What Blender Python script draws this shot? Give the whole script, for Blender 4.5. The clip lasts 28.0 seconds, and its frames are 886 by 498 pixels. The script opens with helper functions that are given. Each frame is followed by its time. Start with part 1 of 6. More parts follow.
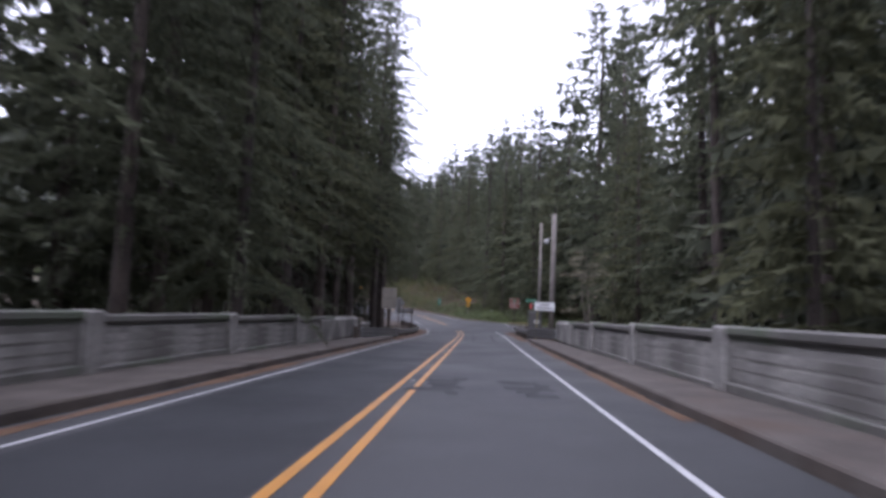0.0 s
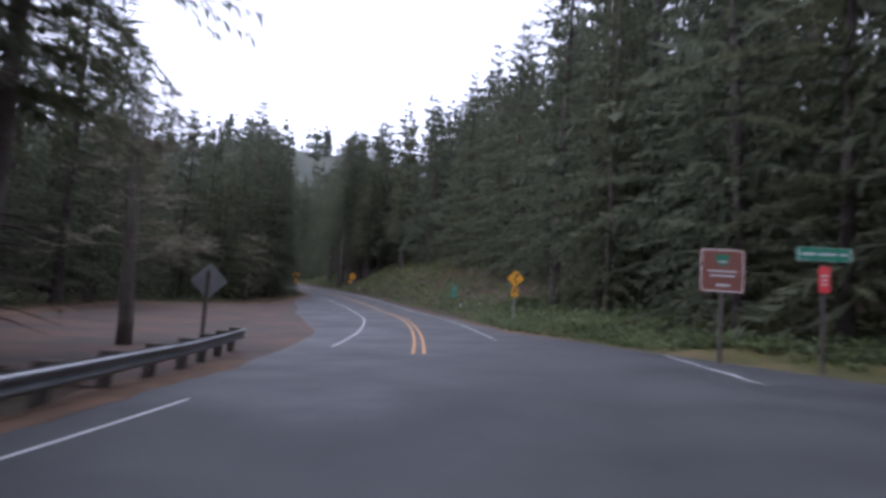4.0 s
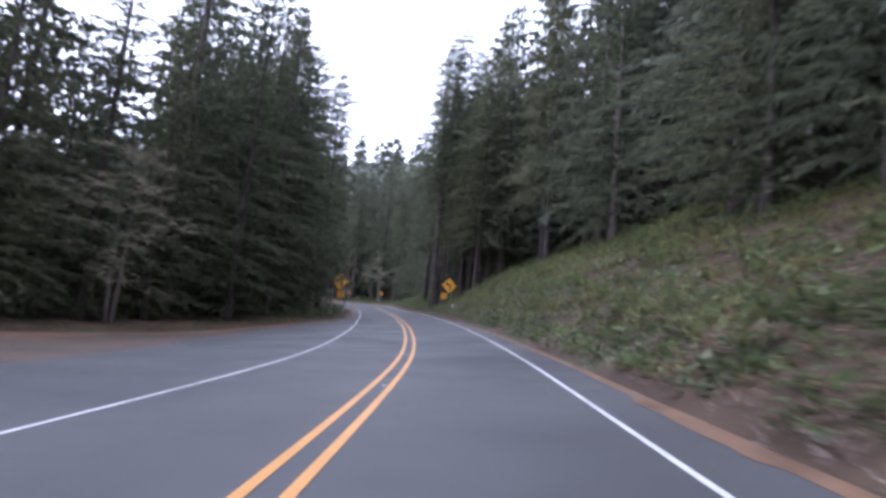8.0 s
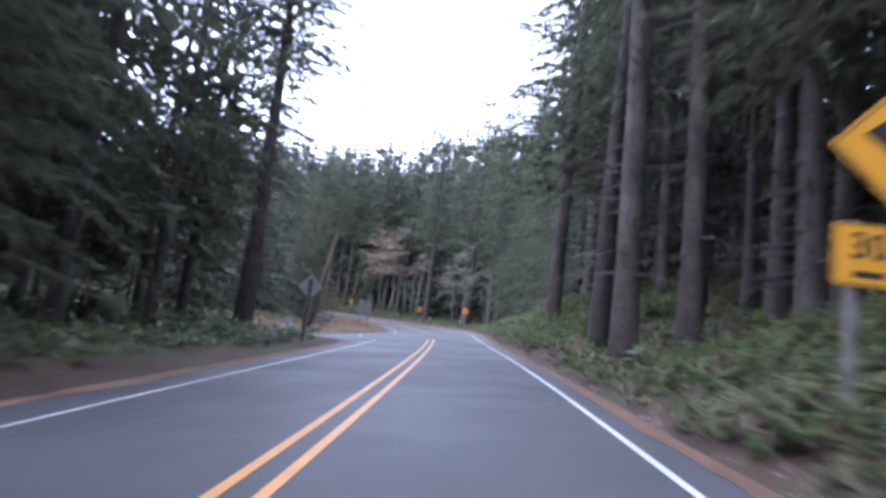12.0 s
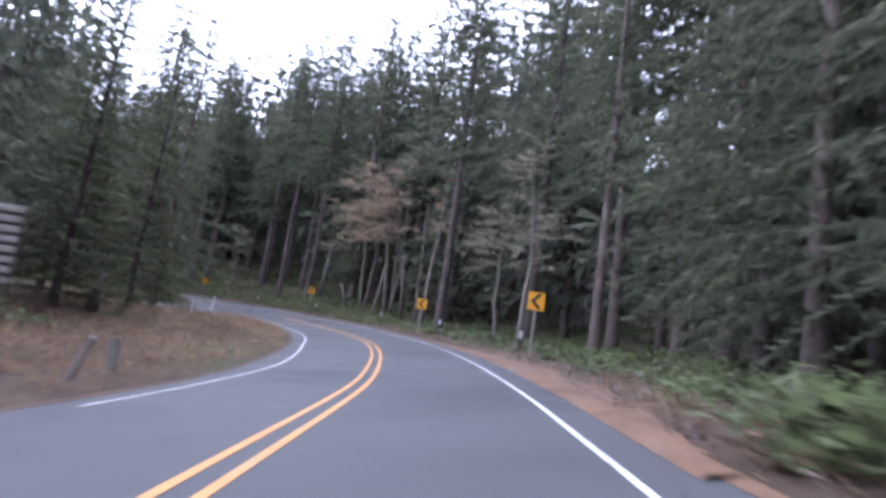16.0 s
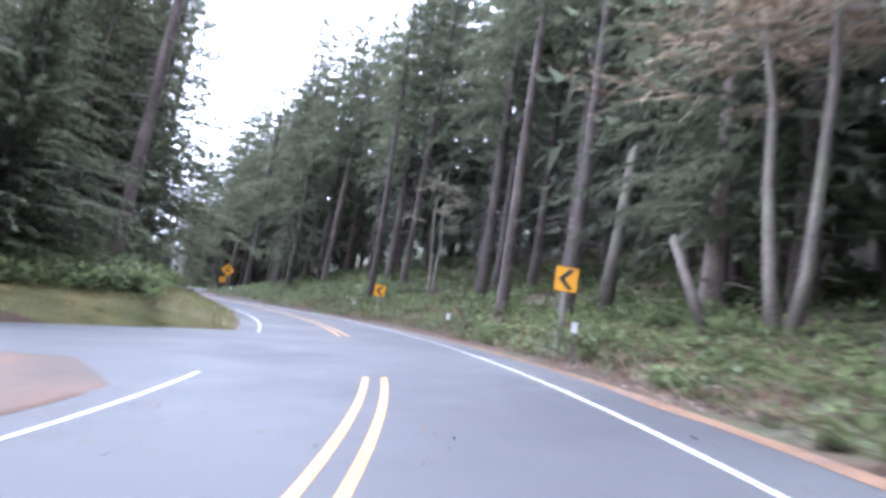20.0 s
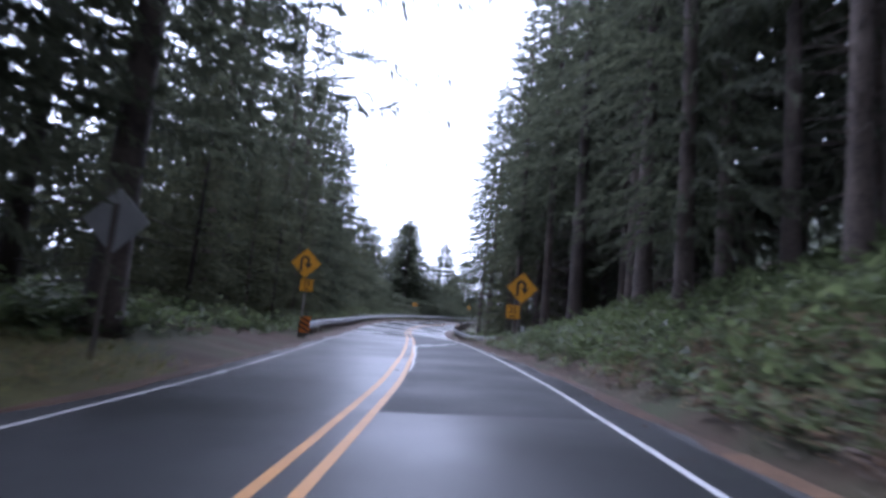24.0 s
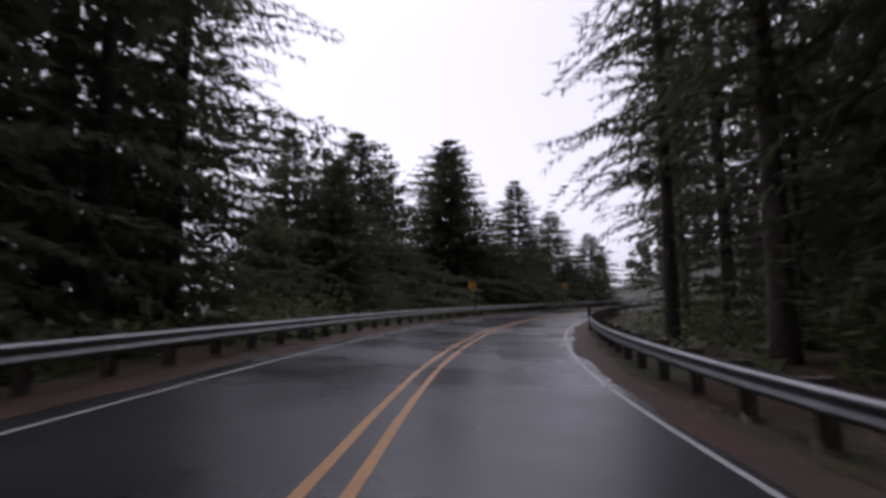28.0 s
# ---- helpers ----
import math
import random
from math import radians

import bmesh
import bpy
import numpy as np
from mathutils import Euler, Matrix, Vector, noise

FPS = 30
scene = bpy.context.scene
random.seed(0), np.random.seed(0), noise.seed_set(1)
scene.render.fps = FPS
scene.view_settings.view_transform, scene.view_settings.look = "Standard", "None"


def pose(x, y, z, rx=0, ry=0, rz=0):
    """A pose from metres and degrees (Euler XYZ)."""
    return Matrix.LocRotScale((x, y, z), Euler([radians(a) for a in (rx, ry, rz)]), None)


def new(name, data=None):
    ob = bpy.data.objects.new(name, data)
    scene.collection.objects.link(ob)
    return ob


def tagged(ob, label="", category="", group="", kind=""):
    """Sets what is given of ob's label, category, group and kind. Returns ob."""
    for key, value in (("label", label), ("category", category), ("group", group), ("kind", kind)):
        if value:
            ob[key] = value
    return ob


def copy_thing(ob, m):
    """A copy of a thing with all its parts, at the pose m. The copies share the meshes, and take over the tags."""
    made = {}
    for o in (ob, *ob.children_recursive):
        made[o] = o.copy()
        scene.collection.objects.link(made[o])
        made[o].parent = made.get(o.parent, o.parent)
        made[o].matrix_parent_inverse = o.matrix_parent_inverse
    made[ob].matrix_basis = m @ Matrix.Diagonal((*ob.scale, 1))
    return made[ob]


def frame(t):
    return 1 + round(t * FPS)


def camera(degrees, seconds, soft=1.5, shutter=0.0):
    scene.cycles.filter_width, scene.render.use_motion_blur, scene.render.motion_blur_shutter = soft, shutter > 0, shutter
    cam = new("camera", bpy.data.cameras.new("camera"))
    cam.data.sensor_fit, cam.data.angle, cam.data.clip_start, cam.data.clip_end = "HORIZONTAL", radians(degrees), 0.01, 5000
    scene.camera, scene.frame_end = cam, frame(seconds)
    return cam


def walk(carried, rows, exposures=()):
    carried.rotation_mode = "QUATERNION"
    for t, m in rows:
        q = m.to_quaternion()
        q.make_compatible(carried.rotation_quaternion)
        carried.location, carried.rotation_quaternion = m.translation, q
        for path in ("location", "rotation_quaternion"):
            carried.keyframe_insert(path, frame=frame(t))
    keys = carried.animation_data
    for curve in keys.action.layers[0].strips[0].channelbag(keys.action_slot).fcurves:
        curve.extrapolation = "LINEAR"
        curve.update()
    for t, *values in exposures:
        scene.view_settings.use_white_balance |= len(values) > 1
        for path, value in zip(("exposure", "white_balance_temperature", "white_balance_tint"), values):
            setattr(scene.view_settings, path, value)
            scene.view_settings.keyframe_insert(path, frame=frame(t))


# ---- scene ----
cam = camera(70.7, 28.0, soft=3.3, shutter=0.5)
PATH = [
    (0, pose(0.000, 0.000, 1.220, 95.596, -2.087, 0.072)),
    (0.5, pose(0.391, 7.698, 1.133, 95.543, -2.398, 0.045)),
    (1, pose(0.843, 15.415, 1.058, 95.564, -2.103, 0.072)),
    (1.5, pose(1.308, 23.245, 0.959, 95.258, -2.143, 0.120)),
    (2, pose(1.739, 31.237, 0.852, 95.359, -2.546, 0.400)),
    (2.5, pose(2.209, 39.397, 0.655, 94.831, -2.652, 0.956)),
    (3, pose(2.411, 47.734, 0.541, 96.558, -3.838, 1.814)),
    (3.5, pose(2.418, 56.241, 0.460, 96.098, -4.098, 2.843)),
    (5.5, pose(0.826, 86.127, 0.614, 97.137, -5.200, 7.980)),
    (6, pose(-0.033, 94.101, 0.794, 97.489, -5.857, 9.795)),
    (6.5, pose(-1.168, 102.199, 1.027, 97.507, -5.930, 11.841)),
    (7, pose(-2.569, 110.278, 1.246, 97.651, -5.520, 13.896)),
    (7.5, pose(-4.291, 118.191, 1.429, 97.843, -5.119, 15.534)),
    (8, pose(-6.133, 125.737, 1.660, 98.137, -5.328, 16.949)),
    (8.5, pose(-8.041, 132.908, 1.894, 98.404, -5.713, 18.388)),
    (9, pose(-10.062, 140.030, 2.219, 99.087, -6.351, 19.856)),
    (9.5, pose(-12.384, 147.233, 2.637, 99.193, -6.797, 21.497)),
    (10, pose(-14.935, 154.370, 3.070, 99.230, -7.426, 23.125)),
    (10.5, pose(-17.746, 161.370, 3.478, 99.499, -7.743, 24.504)),
    (11, pose(-20.594, 168.071, 3.871, 99.482, -7.922, 25.776)),
    (11.5, pose(-23.407, 174.355, 4.243, 99.225, -7.313, 26.264)),
    (12, pose(-26.195, 180.608, 4.610, 99.370, -6.884, 26.604)),
    (12.3, pose(-27.903, 184.342, 4.826, 99.245, -6.706, 26.932)),
    (12.5, pose(-29.040, 186.835, 4.969, 99.223, -6.563, 27.027)),
    (14.5, pose(-41.193, 212.704, 6.329, 99.465, -6.258, 28.596)),
    (15, pose(-44.291, 218.782, 6.697, 99.395, -6.583, 29.196)),
    (15.5, pose(-47.444, 224.746, 7.065, 99.534, -7.368, 29.749)),
    (16, pose(-50.650, 230.676, 7.422, 99.714, -8.303, 30.525)),
    (16.5, pose(-54.000, 236.541, 7.748, 99.186, -9.170, 31.909)),
    (17, pose(-57.508, 242.256, 7.971, 98.382, -9.274, 34.166)),
    (17.5, pose(-61.109, 247.447, 8.231, 98.935, -9.264, 37.021)),
    (18, pose(-64.587, 252.055, 8.492, 99.172, -8.634, 41.319)),
    (18.5, pose(-68.507, 256.471, 8.750, 99.253, -7.718, 46.112)),
    (19, pose(-73.013, 260.537, 9.055, 98.958, -7.786, 50.920)),
    (19.5, pose(-77.767, 264.348, 9.294, 98.965, -8.842, 55.029)),
    (20, pose(-82.801, 267.855, 9.572, 98.982, -9.220, 59.074)),
    (20.5, pose(-87.772, 270.770, 9.810, 98.936, -8.574, 63.456)),
    (21, pose(-93.234, 273.405, 10.165, 99.036, -7.640, 68.249)),
    (21.5, pose(-98.935, 275.704, 10.462, 98.993, -7.294, 73.070)),
    (22, pose(-105.015, 277.510, 10.802, 98.198, -7.412, 77.354)),
    (22.5, pose(-111.468, 279.108, 11.061, 97.755, -6.768, 81.744)),
    (24.5, pose(-135.527, 280.581, 11.765, 98.551, -4.880, 94.305)),
    (25, pose(-141.491, 280.267, 11.959, 98.575, -4.360, 95.834)),
    (25.5, pose(-147.116, 279.867, 12.110, 98.628, -3.240, 96.649)),
    (26, pose(-153.451, 279.431, 12.301, 98.446, -2.514, 97.483)),
    (26.5, pose(-159.813, 278.955, 12.516, 98.402, -2.080, 98.128)),
    (27, pose(-165.947, 278.439, 12.744, 98.322, -1.358, 98.441)),
    (27.5, pose(-171.844, 277.801, 12.915, 98.164, -0.272, 98.506)),
    (28, pose(-177.569, 277.185, 13.022, 97.682, 0.688, 98.412)),
]
# ---------------------------------------------------------------- light
EXPOSURES = [
    (0.0, 1.7, 5600, 27), (1.0, 2.05, 5500, 27), (2.0, 2.3, 5450, 25), (3.0, 1.9, 5400, 25), (5.5, 1.4, 5400, 27),
    (7.0, 1.75, 5350, 26), (8.0, 2.1, 5300, 26), (9.0, 2.6, 5250, 25), (11.0, 3.1, 5150, 25), (12.0, 2.8, 5000, 26), (12.5, 2.7, 5000, 26),
    (15.0, 2.3, 5150, 28), (16.0, 2.55, 5200, 27), (17.0, 3.25, 5200, 24), (18.0, 3.7, 5250, 23), (20.0, 3.75, 5250, 22),
    (21.0, 2.95, 5200, 23), (22.0, 2.5, 5100, 25), (24.5, 1.8, 5050, 25), (26.0, 0.55, 5350, 26), (27.0, 0.35, 5800, 25), (28.0, 0.15, 6000, 27),
]
walk(cam, PATH, EXPOSURES)

world = bpy.data.worlds.new("overcast_sky")
scene.world = world
world.use_nodes = True
wn = world.node_tree
sky = wn.nodes.new("ShaderNodeTexSky")
sky.sky_type = "NISHITA"
sky.sun_disc = False
sky.sun_elevation = radians(66)
sky.sun_rotation = radians(240)
sky.air_density, sky.dust_density, sky.ozone_density = 1.0, 3.0, 1.0
grey = wn.nodes.new("ShaderNodeHueSaturation")
grey.inputs["Saturation"].default_value = 0.07
wn.links.new(sky.outputs["Color"], grey.inputs["Color"])
wn.links.new(grey.outputs["Color"], wn.nodes["Background"].inputs["Color"])
wn.nodes["Background"].inputs["Strength"].default_value = 0.15

sun_lamp = new("sun", bpy.data.lights.new("sun", "SUN"))
sun_lamp.data.energy = 0.5
sun_lamp.data.angle = radians(110)
sun_lamp.data.color = (1.0, 0.97, 0.93)
sun_lamp.matrix_world = pose(0, 0, 60, 24, 0, 210)

# ---------------------------------------------------------------- materials


def material(name, dark, light, scale=4.0, rough=0.8, bump=0.15, metal=0.0, fine=40.0, spot=None, spots=0.35, random_tone=0.0, island=False, wet=0.0, spec=0.5, leaf=0.0):
    """Two scales of noise between two colours, a third colour in patches, bump, tone by object or island."""
    m = bpy.data.materials.new(name)
    m.use_nodes = True
    nt = m.node_tree
    n, l = nt.nodes, nt.links
    b = n["Principled BSDF"]
    co = n.new("ShaderNodeTexCoord")
    big, small = n.new("ShaderNodeTexNoise"), n.new("ShaderNodeTexNoise")
    big.inputs["Scale"].default_value, small.inputs["Scale"].default_value = scale, fine
    big.inputs["Detail"].default_value, small.inputs["Detail"].default_value = 4, 3
    for t in (big, small):
        l.new(co.outputs["Object"], t.inputs["Vector"])
    both = n.new("ShaderNodeMath")
    both.operation = "MULTIPLY_ADD"
    both.inputs[1].default_value = 0.45
    l.new(small.outputs["Fac"], both.inputs[0])
    half = n.new("ShaderNodeMath")
    half.operation = "MULTIPLY"
    half.inputs[1].default_value = 0.55
    l.new(big.outputs["Fac"], half.inputs[0])
    l.new(half.outputs[0], both.inputs[2])
    ramp = n.new("ShaderNodeValToRGB")
    ramp.color_ramp.elements[0].position, ramp.color_ramp.elements[1].position = 0.35, 0.65
    ramp.color_ramp.elements[0].color, ramp.color_ramp.elements[1].color = (*dark, 1), (*light, 1)
    l.new(both.outputs[0], ramp.inputs["Fac"])
    out = ramp.outputs["Color"]
    if spot:
        patch = n.new("ShaderNodeTexNoise")
        patch.inputs["Scale"].default_value, patch.inputs["Detail"].default_value = scale * 0.37, 6
        l.new(co.outputs["Object"], patch.inputs["Vector"])
        cut = n.new("ShaderNodeMapRange")
        cut.inputs["From Min"].default_value, cut.inputs["From Max"].default_value = 1 - spots - 0.08, 1 - spots + 0.1
        l.new(patch.outputs["Fac"], cut.inputs["Value"])
        mix = n.new("ShaderNodeMix")
        mix.data_type = "RGBA"
        l.new(cut.outputs["Result"], mix.inputs["Factor"])
        l.new(out, mix.inputs["A"])
        mix.inputs["B"].default_value = (*spot, 1)
        out = mix.outputs["Result"]
    if random_tone:
        src = n.new("ShaderNodeNewGeometry") if island else n.new("ShaderNodeObjectInfo")
        span = n.new("ShaderNodeMapRange")
        span.inputs["To Min"].default_value, span.inputs["To Max"].default_value = 1 - random_tone, 1 + random_tone
        l.new(src.outputs["Random Per Island" if island else "Random"], span.inputs["Value"])
        tone = n.new("ShaderNodeHueSaturation")
        l.new(span.outputs["Result"], tone.inputs["Value"])
        l.new(out, tone.inputs["Color"])
        out = tone.outputs["Color"]
    l.new(out, b.inputs["Base Color"])
    b.inputs["Metallic"].default_value = metal
    if wet:
        gloss = n.new("ShaderNodeMapRange")
        gloss.inputs["From Min"].default_value, gloss.inputs["From Max"].default_value = 0.35, 0.65
        gloss.inputs["To Min"].default_value, gloss.inputs["To Max"].default_value = rough - wet, rough + wet * 0.5
        l.new(big.outputs["Fac"], gloss.inputs["Value"])
        l.new(gloss.outputs["Result"], b.inputs["Roughness"])
    else:
        b.inputs["Roughness"].default_value = rough
    if bump:
        bp = n.new("ShaderNodeBump")
        bp.inputs["Strength"].default_value, bp.inputs["Distance"].default_value = bump, 0.02
        l.new(both.outputs[0], bp.inputs["Height"])
        l.new(bp.outputs["Normal"], b.inputs["Normal"])
    b.inputs["Specular IOR Level"].default_value = spec
    if leaf:
        # light that shines through thin leaves
        thin, join = n.new("ShaderNodeBsdfTranslucent"), n.new("ShaderNodeMixShader")
        l.new(out, thin.inputs["Color"])
        join.inputs["Fac"].default_value = leaf
        l.new(b.outputs["BSDF"], join.inputs[1])
        l.new(thin.outputs["BSDF"], join.inputs[2])
        l.new(join.outputs["Shader"], n["Material Output"].inputs["Surface"])
    return m


ASPHALT = material("wet_asphalt", (0.0235, 0.0245, 0.025), (0.046, 0.047, 0.0475), 0.35, 0.70, 0.3, fine=60, spot=(0.024, 0.0245, 0.0265), spots=0.42, wet=0.12, spec=0.22)
GRAVEL = material("wet_gravel", (0.030, 0.025, 0.021), (0.064, 0.049, 0.038), 0.5, 0.85, 0.7, fine=25, spot=(0.072, 0.045, 0.031), spots=0.46, spec=0.15)
YELLOW_LINE = material("worn_yellow_paint", (0.24, 0.106, 0.013), (0.34, 0.153, 0.021), 2, 0.55, 0.1, fine=30, spot=(0.22, 0.118, 0.036), spots=0.36)
WHITE_LINE = material("worn_white_paint", (0.25, 0.25, 0.25), (0.39, 0.39, 0.385), 2, 0.55, 0.1, fine=30, spot=(0.24, 0.235, 0.225), spots=0.34)
LITTER = material("fallen_needles", (0.050, 0.030, 0.019), (0.120, 0.072, 0.042), 1.2, 0.85, 0.8, fine=30, spot=(0.09, 0.066, 0.052), spots=0.36, spec=0.15)
SOIL = material("forest_floor", (0.028, 0.022, 0.016), (0.075, 0.055, 0.035), 0.3, 0.9, 0.8, fine=12, spot=(0.035, 0.045, 0.018), spots=0.45, spec=0.15)
VERGE = material("verge_soil", (0.022, 0.0145, 0.0095), (0.050, 0.033, 0.0215), 0.7, 0.9, 0.9, fine=14, spot=(0.032, 0.038, 0.018), spots=0.42, spec=0.15)
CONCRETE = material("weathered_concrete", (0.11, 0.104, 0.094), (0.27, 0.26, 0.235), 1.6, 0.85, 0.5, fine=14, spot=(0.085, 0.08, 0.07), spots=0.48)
CONCRETE_DARK = material("dark_concrete", (0.055, 0.052, 0.046), (0.115, 0.108, 0.096), 1.5, 0.75, 0.35, fine=18, spot=(0.06, 0.075, 0.045), spots=0.4)
STEEL = material("galvanised_steel", (0.12, 0.124, 0.128), (0.22, 0.227, 0.235), 2, 0.42, 0.05, metal=0.7, fine=20, spot=(0.25, 0.24, 0.22), spots=0.35)
POST_WOOD = material("treated_post_wood", (0.032, 0.027, 0.021), (0.088, 0.070, 0.054), 3, 0.85, 0.5, fine=30, random_tone=0.3)
POLE_WOOD = material("grey_weathered_pole", (0.11, 0.098, 0.085), (0.20, 0.18, 0.158), 2, 0.85, 0.4, fine=30, random_tone=0.15)
BARK = material("conifer_bark", (0.024, 0.018, 0.014), (0.070, 0.053, 0.042), 1.5, 0.9, 1.0, fine=9, spot=(0.104, 0.083, 0.068), spots=0.4, random_tone=0.35)
PALE_BARK = material("lichen_pale_bark", (0.054, 0.044, 0.035), (0.135, 0.112, 0.090), 2, 0.85, 0.6, fine=10, spot=(0.11, 0.12, 0.07), spots=0.42, random_tone=0.2)
NEEDLES = material("dark_needles", (0.056, 0.064, 0.040), (0.112, 0.122, 0.074), 0.25, 0.7, 0, fine=3, random_tone=0.35, island=True, leaf=0.5, spec=0.15)
NEEDLES_OLIVE = material("mossy_needles", (0.058, 0.063, 0.036), (0.112, 0.116, 0.063), 0.3, 0.7, 0, fine=3, random_tone=0.35, island=True, leaf=0.5, spec=0.15)
NEEDLES_FAR = material("far_needles", (0.060, 0.068, 0.048), (0.112, 0.122, 0.082), 0.05, 0.75, 0, fine=0.6, random_tone=0.4, island=True, leaf=0.5, spec=0.15)
TWIGS = material("bare_tan_twigs", (0.165, 0.118, 0.074), (0.33, 0.246, 0.160), 0.5, 0.85, 0, fine=6, random_tone=0.3, island=True)
TWIGS_MOSSY = material("mossy_pale_twigs", (0.115, 0.104, 0.068), (0.22, 0.196, 0.132), 0.5, 0.85, 0, fine=6, random_tone=0.3, island=True)
DEAD_TWIGS = material("dead_brown_twigs", (0.064, 0.047, 0.038), (0.15, 0.112, 0.09), 0.5, 0.9, 0, fine=6, random_tone=0.3, island=True)
SALAL = material("broad_evergreen_leaves", (0.048, 0.064, 0.028), (0.108, 0.130, 0.055), 0.4, 0.5, 0, fine=4, random_tone=0.45, island=True, leaf=0.5, spec=0.3)
FERN = material("yellow_green_ferns", (0.066, 0.072, 0.025), (0.142, 0.140, 0.050), 0.4, 0.6, 0, fine=4, random_tone=0.4, island=True, leaf=0.5, spec=0.3)
DRY_GRASS = material("dry_brown_grass", (0.11, 0.075, 0.045), (0.24, 0.17, 0.10), 0.4, 0.85, 0, fine=4, random_tone=0.4, island=True, leaf=0.5, spec=0.3)
RUSSET = material("russet_brush", (0.08, 0.052, 0.032), (0.18, 0.122, 0.072), 0.4, 0.85, 0, fine=4, random_tone=0.4, island=True, leaf=0.4, spec=0.3)
GREEN_GRASS = material("verge_grass", (0.06, 0.085, 0.022), (0.14, 0.165, 0.05), 0.4, 0.8, 0, fine=4, random_tone=0.4, island=True, leaf=0.5, spec=0.3)
SIGN_YELLOW = material("sign_yellow", (0.58, 0.262, 0.007), (0.66, 0.31, 0.010), 3, 0.45, 0, fine=30)
SIGN_BLACK = material("sign_black", (0.012, 0.012, 0.012), (0.02, 0.02, 0.02), 3, 0.5, 0)
SIGN_BROWN = material("sign_brown", (0.13, 0.045, 0.028), (0.17, 0.06, 0.036), 3, 0.5, 0)
SIGN_GREEN = material("sign_green", (0.004, 0.11, 0.058), (0.007, 0.15, 0.078), 3, 0.5, 0)
SIGN_WHITE = material("sign_white", (0.70, 0.70, 0.68), (0.78, 0.78, 0.77), 3, 0.5, 0)
SIGN_RED = material("sign_red", (0.45, 0.03, 0.03), (0.52, 0.04, 0.04), 3, 0.5, 0)
SIGN_BACK = material("aluminium_sign_back", (0.17, 0.17, 0.165), (0.26, 0.26, 0.25), 2, 0.55, 0.05, metal=0.4, spot=(0.25, 0.24, 0.22), spots=0.4)
ORANGE = material("sign_orange", (0.62, 0.17, 0.015), (0.70, 0.2, 0.02), 3, 0.5, 0)
PLASTIC_WHITE = material("white_plastic", (0.36, 0.36, 0.36), (0.47, 0.47, 0.46), 4, 0.5, 0)
BOX_GREY = material("grey_painted_metal", (0.16, 0.16, 0.16), (0.22, 0.22, 0.22), 3, 0.55, 0.05)
BOX_YELLOW = material("yellow_marker_plastic", (0.12, 0.10, 0.028), (0.18, 0.15, 0.042), 3, 0.5, 0)

# ---------------------------------------------------------------- mesh helpers


class Build:
    """Collects vertices and faces of one mesh."""

    def __init__(self):
        self.v, self.f = [], []

    def add(self, verts, faces):
        o = len(self.v)
        self.v.extend([tuple(p) for p in verts])
        self.f.extend([tuple(i + o for i in q) for q in faces])
        return self

    def box(self, cx, cy, cz, sx, sy, sz, bevel=0.0, m=None):
        x, y, z = sx / 2, sy / 2, sz / 2
        if bevel:
            b = min(bevel, x * 0.8, y * 0.8, z * 0.8)
            ring = lambda a, c, h: [(-a, -c + b, h), (-a + b, -c, h), (a - b, -c, h), (a, -c + b, h), (a, c - b, h), (a - b, c, h), (-a + b, c, h), (-a, c - b, h)]
            vs = ring(x - b, y - b, -z) + ring(x, y, -z + b) + ring(x, y, z - b) + ring(x - b, y - b, z)
            fs = [tuple(range(7, -1, -1)), tuple(range(24, 32))]
            for k in range(3):
                fs += [(8 * k + i, 8 * k + (i + 1) % 8, 8 * k + 8 + (i + 1) % 8, 8 * k + 8 + i) for i in range(8)]
        else:
            vs = [(a * x, c * y, h * z) for h in (-1, 1) for a, c in ((-1, -1), (1, -1), (1, 1), (-1, 1))]
            fs = [(3, 2, 1, 0), (4, 5, 6, 7)] + [(i, (i + 1) % 4, 4 + (i + 1) % 4, 4 + i) for i in range(4)]
        vs = [Vector((p[0] + cx, p[1] + cy, p[2] + cz)) for p in vs]
        if m:
            vs = [m @ p for p in vs]
        return self.add(vs, fs)

    def tube(self, points, radii, sides=8, cap=True):
        pts = [Vector(p) for p in points]
        rings = []
        for i, p in enumerate(pts):
            d = (pts[min(i + 1, len(pts) - 1)] - pts[max(i - 1, 0)]).normalized()
            a = d.cross(Vector((0.3, 1, 0.2)) if abs(d.y) < 0.9 else Vector((1, 0.1, 0.2))).normalized()
            b = d.cross(a)
            rings.append([p + radii[i] * (math.cos(t) * a + math.sin(t) * b) for t in (2 * math.pi * k / sides for k in range(sides))])
        vs = [q for r in rings for q in r]
        fs = [(sides * j + k, sides * j + (k + 1) % sides, sides * j + sides + (k + 1) % sides, sides * j + sides + k) for j in range(len(rings) - 1) for k in range(sides)]
        if cap:
            fs += [tuple(range(sides - 1, -1, -1)), tuple(range(len(vs) - sides, len(vs)))]
        return self.add(vs, fs)

    def plate(self, outline, y0, y1):
        """A flat plate with the outline (x, z), between two depths."""
        n = len(outline)
        vs = [(x, y0, z) for x, z in outline] + [(x, y1, z) for x, z in outline]
        fs = [tuple(range(n)), tuple(range(2 * n - 1, n - 1, -1))] + [(i, n + i, n + (i + 1) % n, (i + 1) % n) for i in range(n)]
        return self.add(vs, fs)

    def mesh(self, name, mat, smooth=False):
        me = bpy.data.meshes.new(name)
        me.from_pydata(self.v, [], self.f)
        me.materials.append(mat)
        if smooth:
            me.shade_smooth()
        return me


